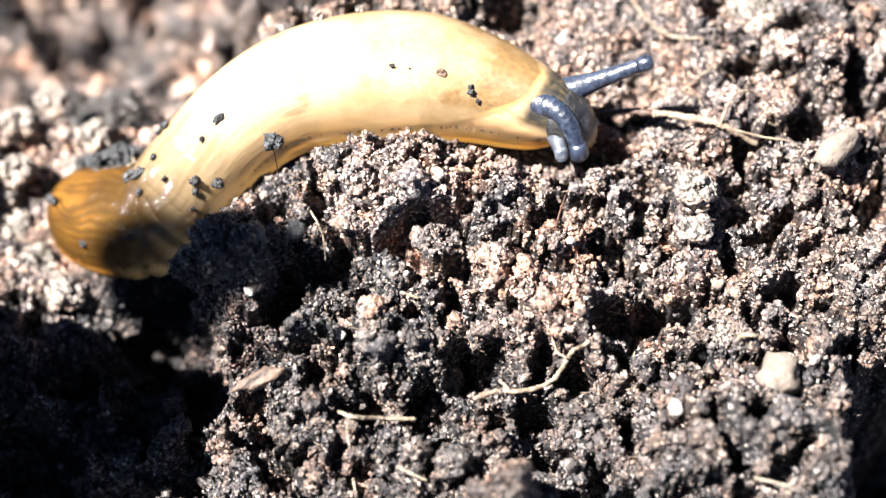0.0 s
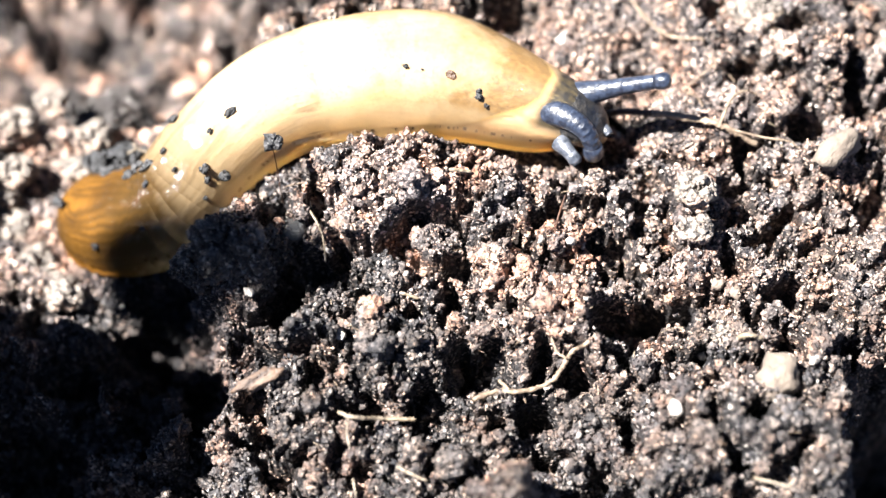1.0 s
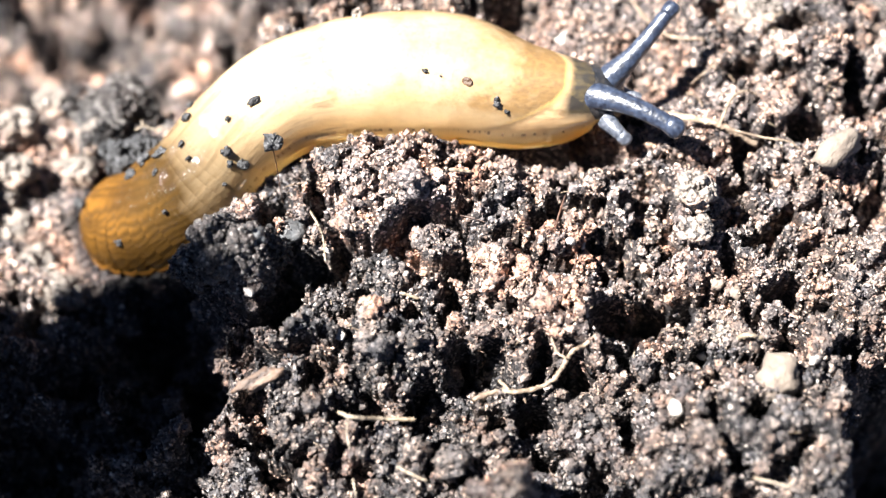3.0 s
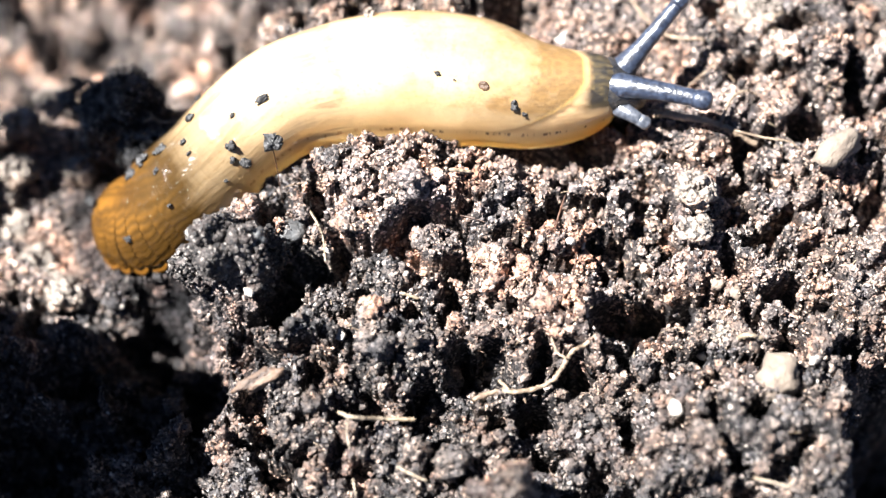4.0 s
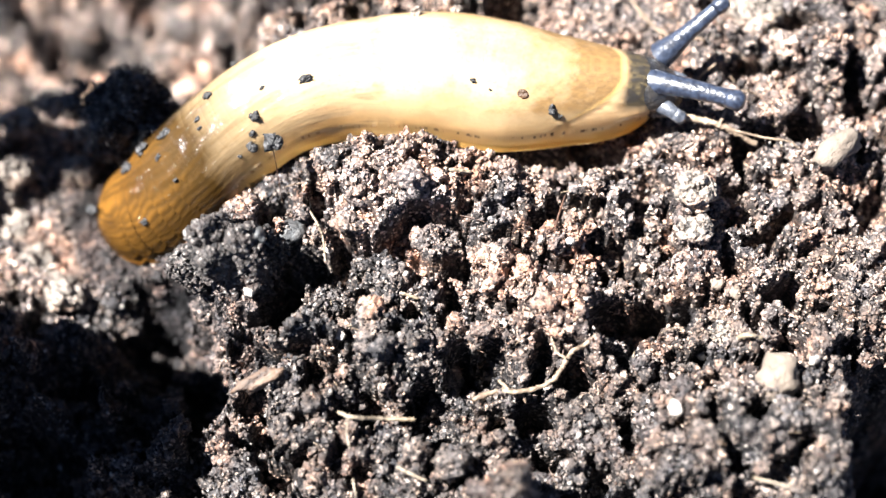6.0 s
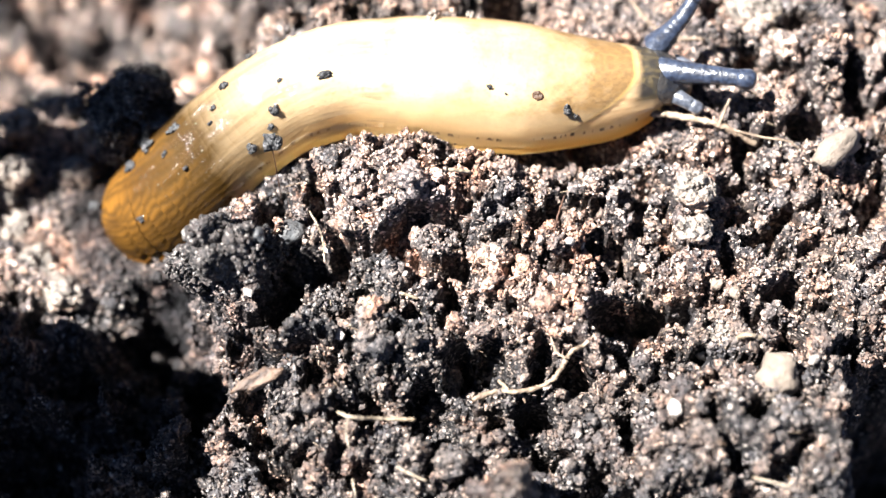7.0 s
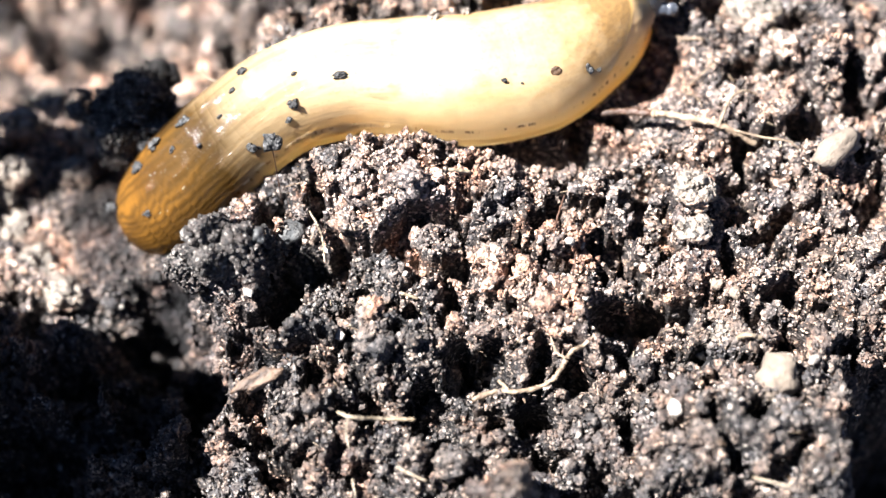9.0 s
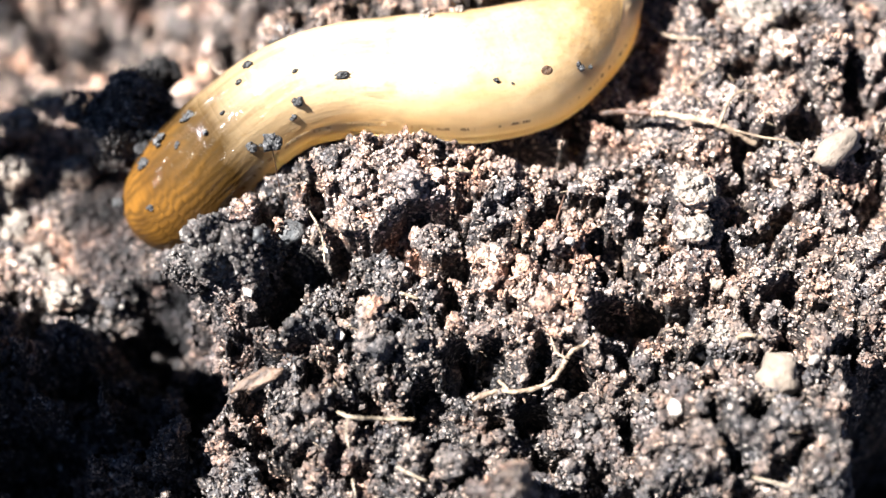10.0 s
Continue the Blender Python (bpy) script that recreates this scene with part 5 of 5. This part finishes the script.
strand("dry_stalk", "short white bit of straw in the soil", "stalk", M_STRAW, 0.17, 0.14, -4.0, -5.0, 1.3, -2.2, -5.5, 0.9)
strand("bark_strip", "curled tan strip of bark", "bark", M_STRAW, 0.25, 0.20, 27.2, -9.9, 2.2, 28.2, -10.0, 3.0, 29.6, -10.0, 2.2)
strand("dry_stalk", "short pale stalk standing in the soil", "stalk", M_STRAW, 0.13, 0.10, -8.2, -22.3, -1.3, -7.9, -23.9, -2.0)
strand("root_fibre", "hooked dark root fibre", "root", M_ROOT, 0.10, 0.08, 34.3, 25.7, 1.2, 33.2, 24.8, 1.3, 33.5, 24.8, -0.4, 33.6, 22.9, 2.2)
strand("root_fibre", "thin reddish root fibre over the soil", "root", M_BARK, 0.09, 0.08, 11.6, 3.9, 3.9, 10.7, 0.9, 4.0, 10.4, -0.9, -1.1)
strand("dry_stalk", "short pale flat bit of straw", "stalk", M_STRAW, 0.20, 0.16, 0.6, 5.9, 5.3, 2.8, 6.0, 4.5)
strand("dry_stalk", "blurred pale stalk near the bed's edge", "stalk", M_STRAW, 0.14, 0.10, 27.7, -23.2, 2.0, 30.6, -24.9, 4.6)
stone("rounded tan earth clod half sunk in soil", M_CLAY, 30.7, -13.8, 2.2, 2.25, 0.85, 1, "soil clod", "dry_clod")
stone("small white quartz pebble on soil", M_GRAIN, 21.1, -16.7, 2.1, 0.75, 0.80, 2)
stone("small round white seed-like grain", M_GRAIN, 10.2, -3.9, 1.8, 0.52, 0.90, 3)
block = stone("angular tan earth clod on the soil", M_CLAY, 38.1, 9.1, 3.4, 2.2, 0.7, 4, "soil clod", "dry_clod")
block.matrix_basis = Matrix.Translation(block.location) @ Matrix.Rotation(0.65, 4, "Z") @ Matrix.Diagonal((1.25, 0.8, 1.0, 1.0))
dry_clod("pale brown clay clod on the soil", 23.8, 3.9, 5.0, 1.95, 0.80, 5)
dry_clod("small pale clay clod on the soil", 23.8, -0.1, 4.4, 1.38, 0.80, 6)
stone("smooth blue-grey stone among dark crumbs", M_GREYSTONE, -14.6, 1.5, 0.6, 1.50, 0.70, 7)
stone("small blue-grey stone among dark crumbs", M_GREYSTONE, -16.9, -1.6, 6.6, 0.80, 1.00, 8)
stone("tiny white quartz grain on dark soil", M_GRAIN, -18.0, -5.7, 3.0, 0.50, 0.90, 9)
stone("white quartz pebble behind the slug", M_GRAIN, 12.2, 23.7, -0.8, 0.75, 0.80, 10)
dry_clod("pale sandy clod beside a root", 26.4, -8.8, -0.2, 1.26, 0.90, 12)
stone("small pale sandy pebble", M_STONE, 26.1, -3.6, 0.1, 0.80, 0.90, 13)
dry_clod("broad pale earth clod in the soil", 31.8, 26.6, 0.2, 2.64, 0.45, 14)
stone("tiny white quartz grain", M_GRAIN, 24.4, -10.1, -2.0, 0.50, 0.90, 15)
stone("small white quartz grain", M_GRAIN, 34.0, -12.3, 2.6, 0.55, 0.90, 16)
stone("tiny white quartz grain", M_GRAIN, 18.5, -6.0, -8.9, 0.40, 0.90, 17)
stone("flat white quartz chip", M_GRAIN, -9.6, -9.2, 1.3, 0.60, 0.50, 18)
stone("tiny white quartz grain", M_GRAIN, 12.0, -0.8, 3.7, 0.50, 0.90, 19)
stone("tiny white quartz grain", M_GRAIN, 5.1, -3.5, 1.9, 0.45, 0.90, 20)
stone("flat white chip beside the slug's way", M_GRAIN, 17.3, 13.6, -2.3, 0.55, 0.50, 21)
dry_clod("pale clay lump beside the slug's tail", -37.8, 13.8, -10.6, 1.72, 0.80, 22)
dry_clod("pale sandy lump beside the slug's tail", -36.0, 16.8, -8.6, 1.72, 0.90, 23)
stone("small pale sandy pebble", M_STONE, 27.6, -4.6, 0.3, 0.70, 0.90, 24)
dry_clod("pale crumbly earth clod beside the slug's tail", -44.1, 13.3, -9.5, 1.90, 0.80, 40)
dry_clod("pale crumbly earth clod beside the slug's tail", -44.8, 8.1, -12.8, 2.20, 0.80, 41)
dry_clod("pale crumbly earth clod beside the slug's tail", -42.1, 3.5, -12.7, 2.60, 0.80, 42)
dry_clod("pale crumbly earth clod beside the slug's tail", -38.4, -0.1, -10.6, 2.00, 0.80, 43)
dry_clod("pale crumbly earth clod beside the slug's tail", -36.2, -0.2, -15.4, 1.60, 0.80, 44)
dry_clod("pale crumbly earth clod beside the slug's tail", -44.1, 19.0, -9.6, 1.80, 0.80, 45)
dry_clod("pale crumbly earth clod beside the slug's tail", -40.9, 21.1, -9.0, 1.70, 0.80, 46)
dry_clod("pale crumbly earth clod beside the slug's tail", -45.4, 10.9, -11.3, 1.50, 0.80, 47)
flake = lump("bark_flake", 1.95, 0.22, M_FLAKE, 0.75, 12)
flake.matrix_basis = pose(-0.0173, -0.0135, 0.0005, 18, -14, 27) @ Matrix.Diagonal((1.0, 0.5, 1.0, 1.0))
tagged(flake, "small curled bark flake with pale tan top", "bark")
twig = strand("plant_twig", "tiny pale twig with crumbs stuck to the slug's flank", "twig", M_STRAW, 0.12, 0.07, -1.7, -0.3, 0.0, -0.8, 0.15, 0.2, 0.2, -0.1, 0.1, 1.7, 0.2, 0.3, lies=False)
branch(twig, 0.14, 0.05, -0.8, 0.1, 0.2, -1.2, 0.7, 0.4, lies=False)
held = gritty("soil_crumb", 0.95, 0.9, M_RIDER, 95, 30)
held.location = (-0.0160, 0.0077, 0.0075)
tagged(held, "black soil crumb held up on a thin fibre beside the slug", "soil crumb")
strand("root_fibre", "thin dark root fibre standing in the soil", "root", M_BARK, 0.06, 0.04, -15.6, 5.5, -1.5, -15.7, 6.3, 3.0, -16.0, 7.7, 7.4)


# ---- an unseen weed leaf beside the view, added to cast a swaying shade on the slug's tail ----
def leaf_material():
    m = Mat("green_leaf")
    p = m.place()
    m.set("Base Color", m.mix(m.ramp(m.noise(p, 300.0, 3.0), (0.4, 0.0), (0.65, 1.0)), (0.035, 0.075, 0.018), (0.060, 0.105, 0.028)))
    m.set("Roughness", 0.5)
    m.set("Normal", m.bump(m.noise(p, 700.0, 3.0), 0.0003, 0.6))
    return m.mat


def leaf_blade(long, wide):
    """A pointed oval blade with a toothed margin, cupped along its midrib and 0.3 mm thick, lying in x and y."""
    n, k = 33, 11
    u, v = np.meshgrid(np.linspace(-1, 1, n), np.linspace(-1, 1, k))
    half = wide * np.sqrt(np.clip(1 - np.abs(u) ** 2.3, 0.0004, 1)) * (1 + 0.05 * np.sin(u * 40))
    co = np.stack([v * half, u * long, 0.9 * np.abs(v) * half / wide - 0.6 * u * u], -1).reshape(-1, 3)
    top = quads(n, k)
    return grid_mesh("blade", np.concatenate([co, co - (0, 0, 0.3)]) * MM, np.concatenate([top, top[:, ::-1] + n * k]))


M_LEAF = leaf_material()
leaf = new("weed_leaf")
tagged(leaf, "unseen green weed leaf on a long stalk that shades the slug", "leaf")
tilt = to_sun.to_track_quat("Z", "Y").to_matrix().to_4x4()
blade = part("blade", leaf_blade(13.5, 5.2), M_LEAF, leaf)
blade.matrix_basis = tilt
stalk = strand("stalk", "", "", M_LEAF, 0.5, 0.8, 0, -8, 0.2, -6, -6, -8, -18, 0, -90, -30, 2, -310, lies=False)
stalk.parent = leaf
stalk.location = (0, 0, -0.0006)


# ---- what moves ----
def key_tentacle(pieces, table):
    for ob, u in pieces:
        rows = []
        for t, *v in table:
            b, m, e = (Vector(v[i:i + 3]) for i in (0, 3, 6))
            at, d = bent(b, m, e, u)
            turn = Vector((1, 0, 0)).rotation_difference(d).to_matrix().to_4x4()
            rows.append((t, Matrix.Translation(at * MM - root_at(t)) @ turn))
        walk(ob, rows)


def root_at(t):
    """Where the slug as a whole is at t seconds: under the middle of its body."""
    t0 = max(q for q in TIMES if q <= t)
    p = axis_at(t0, 27.0).translation
    return Vector((p.x, p.y, 0.0))


def drawn_out(t, s):
    """The tail is stretched forwards at first and draws together by 4.5 s: where the section s lies along the body at t."""
    late = float(np.interp(t, (0.0, 2.5, 4.0, 4.5), (1.0, 0.6, 0.1, 0.0)))
    return s + 4.5 * late * float(ease((s - 6.0) / 11.0) * (1 - ease((s - 17.0) / 23.0)))


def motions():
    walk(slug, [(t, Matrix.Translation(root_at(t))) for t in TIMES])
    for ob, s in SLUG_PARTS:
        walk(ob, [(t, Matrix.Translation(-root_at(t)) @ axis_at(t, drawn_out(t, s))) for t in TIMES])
    for ob, table in ((dragged, DRAGGED), (dragged_low, DRAGGED_LOW), (dragged_ball, DRAGGED_BALL), (twig, DRAGGED_TWIG)):
        walk(ob, [(t, pose(x * MM, y * MM, z * MM, 0, 0, turn)) for t, x, y, z, turn in table])
    walk(leaf, [(t, pose(x * MM, y * MM, z * MM)) for t, x, y, z in LEAF])
    walk(pressed, [(0.0, pose(-0.0198, -0.0018, 0.0021)), (3.0, pose(-0.0199, -0.0018, 0.0021)), (7.0, pose(-0.0202, -0.0018, 0.0021)), (10.0, pose(-0.0204, -0.0018, 0.0021))])
    for ob, where, lift, turn in riders:
        walk(ob, [(t, skin_pose(t, where, lift, turn)) for t in TIMES])
    # one crumb is carried along, then catches beside another and stays
    stay = (19.8, 106, 15.2, 105, 15.2, 105)
    walk(stuck, [(t, skin_pose(min(t, 5.5), stay, 1.03, 0.4)) for t in TIMES])
    key_tentacle(far_tentacle, FAR_TENTACLE)
    key_tentacle(near_tentacle, NEAR_TENTACLE)
    key_tentacle(lip_tentacle, LIP_TENTACLE)
    key_tentacle(far_lip_tentacle, FAR_LIP_TENTACLE)


motions()
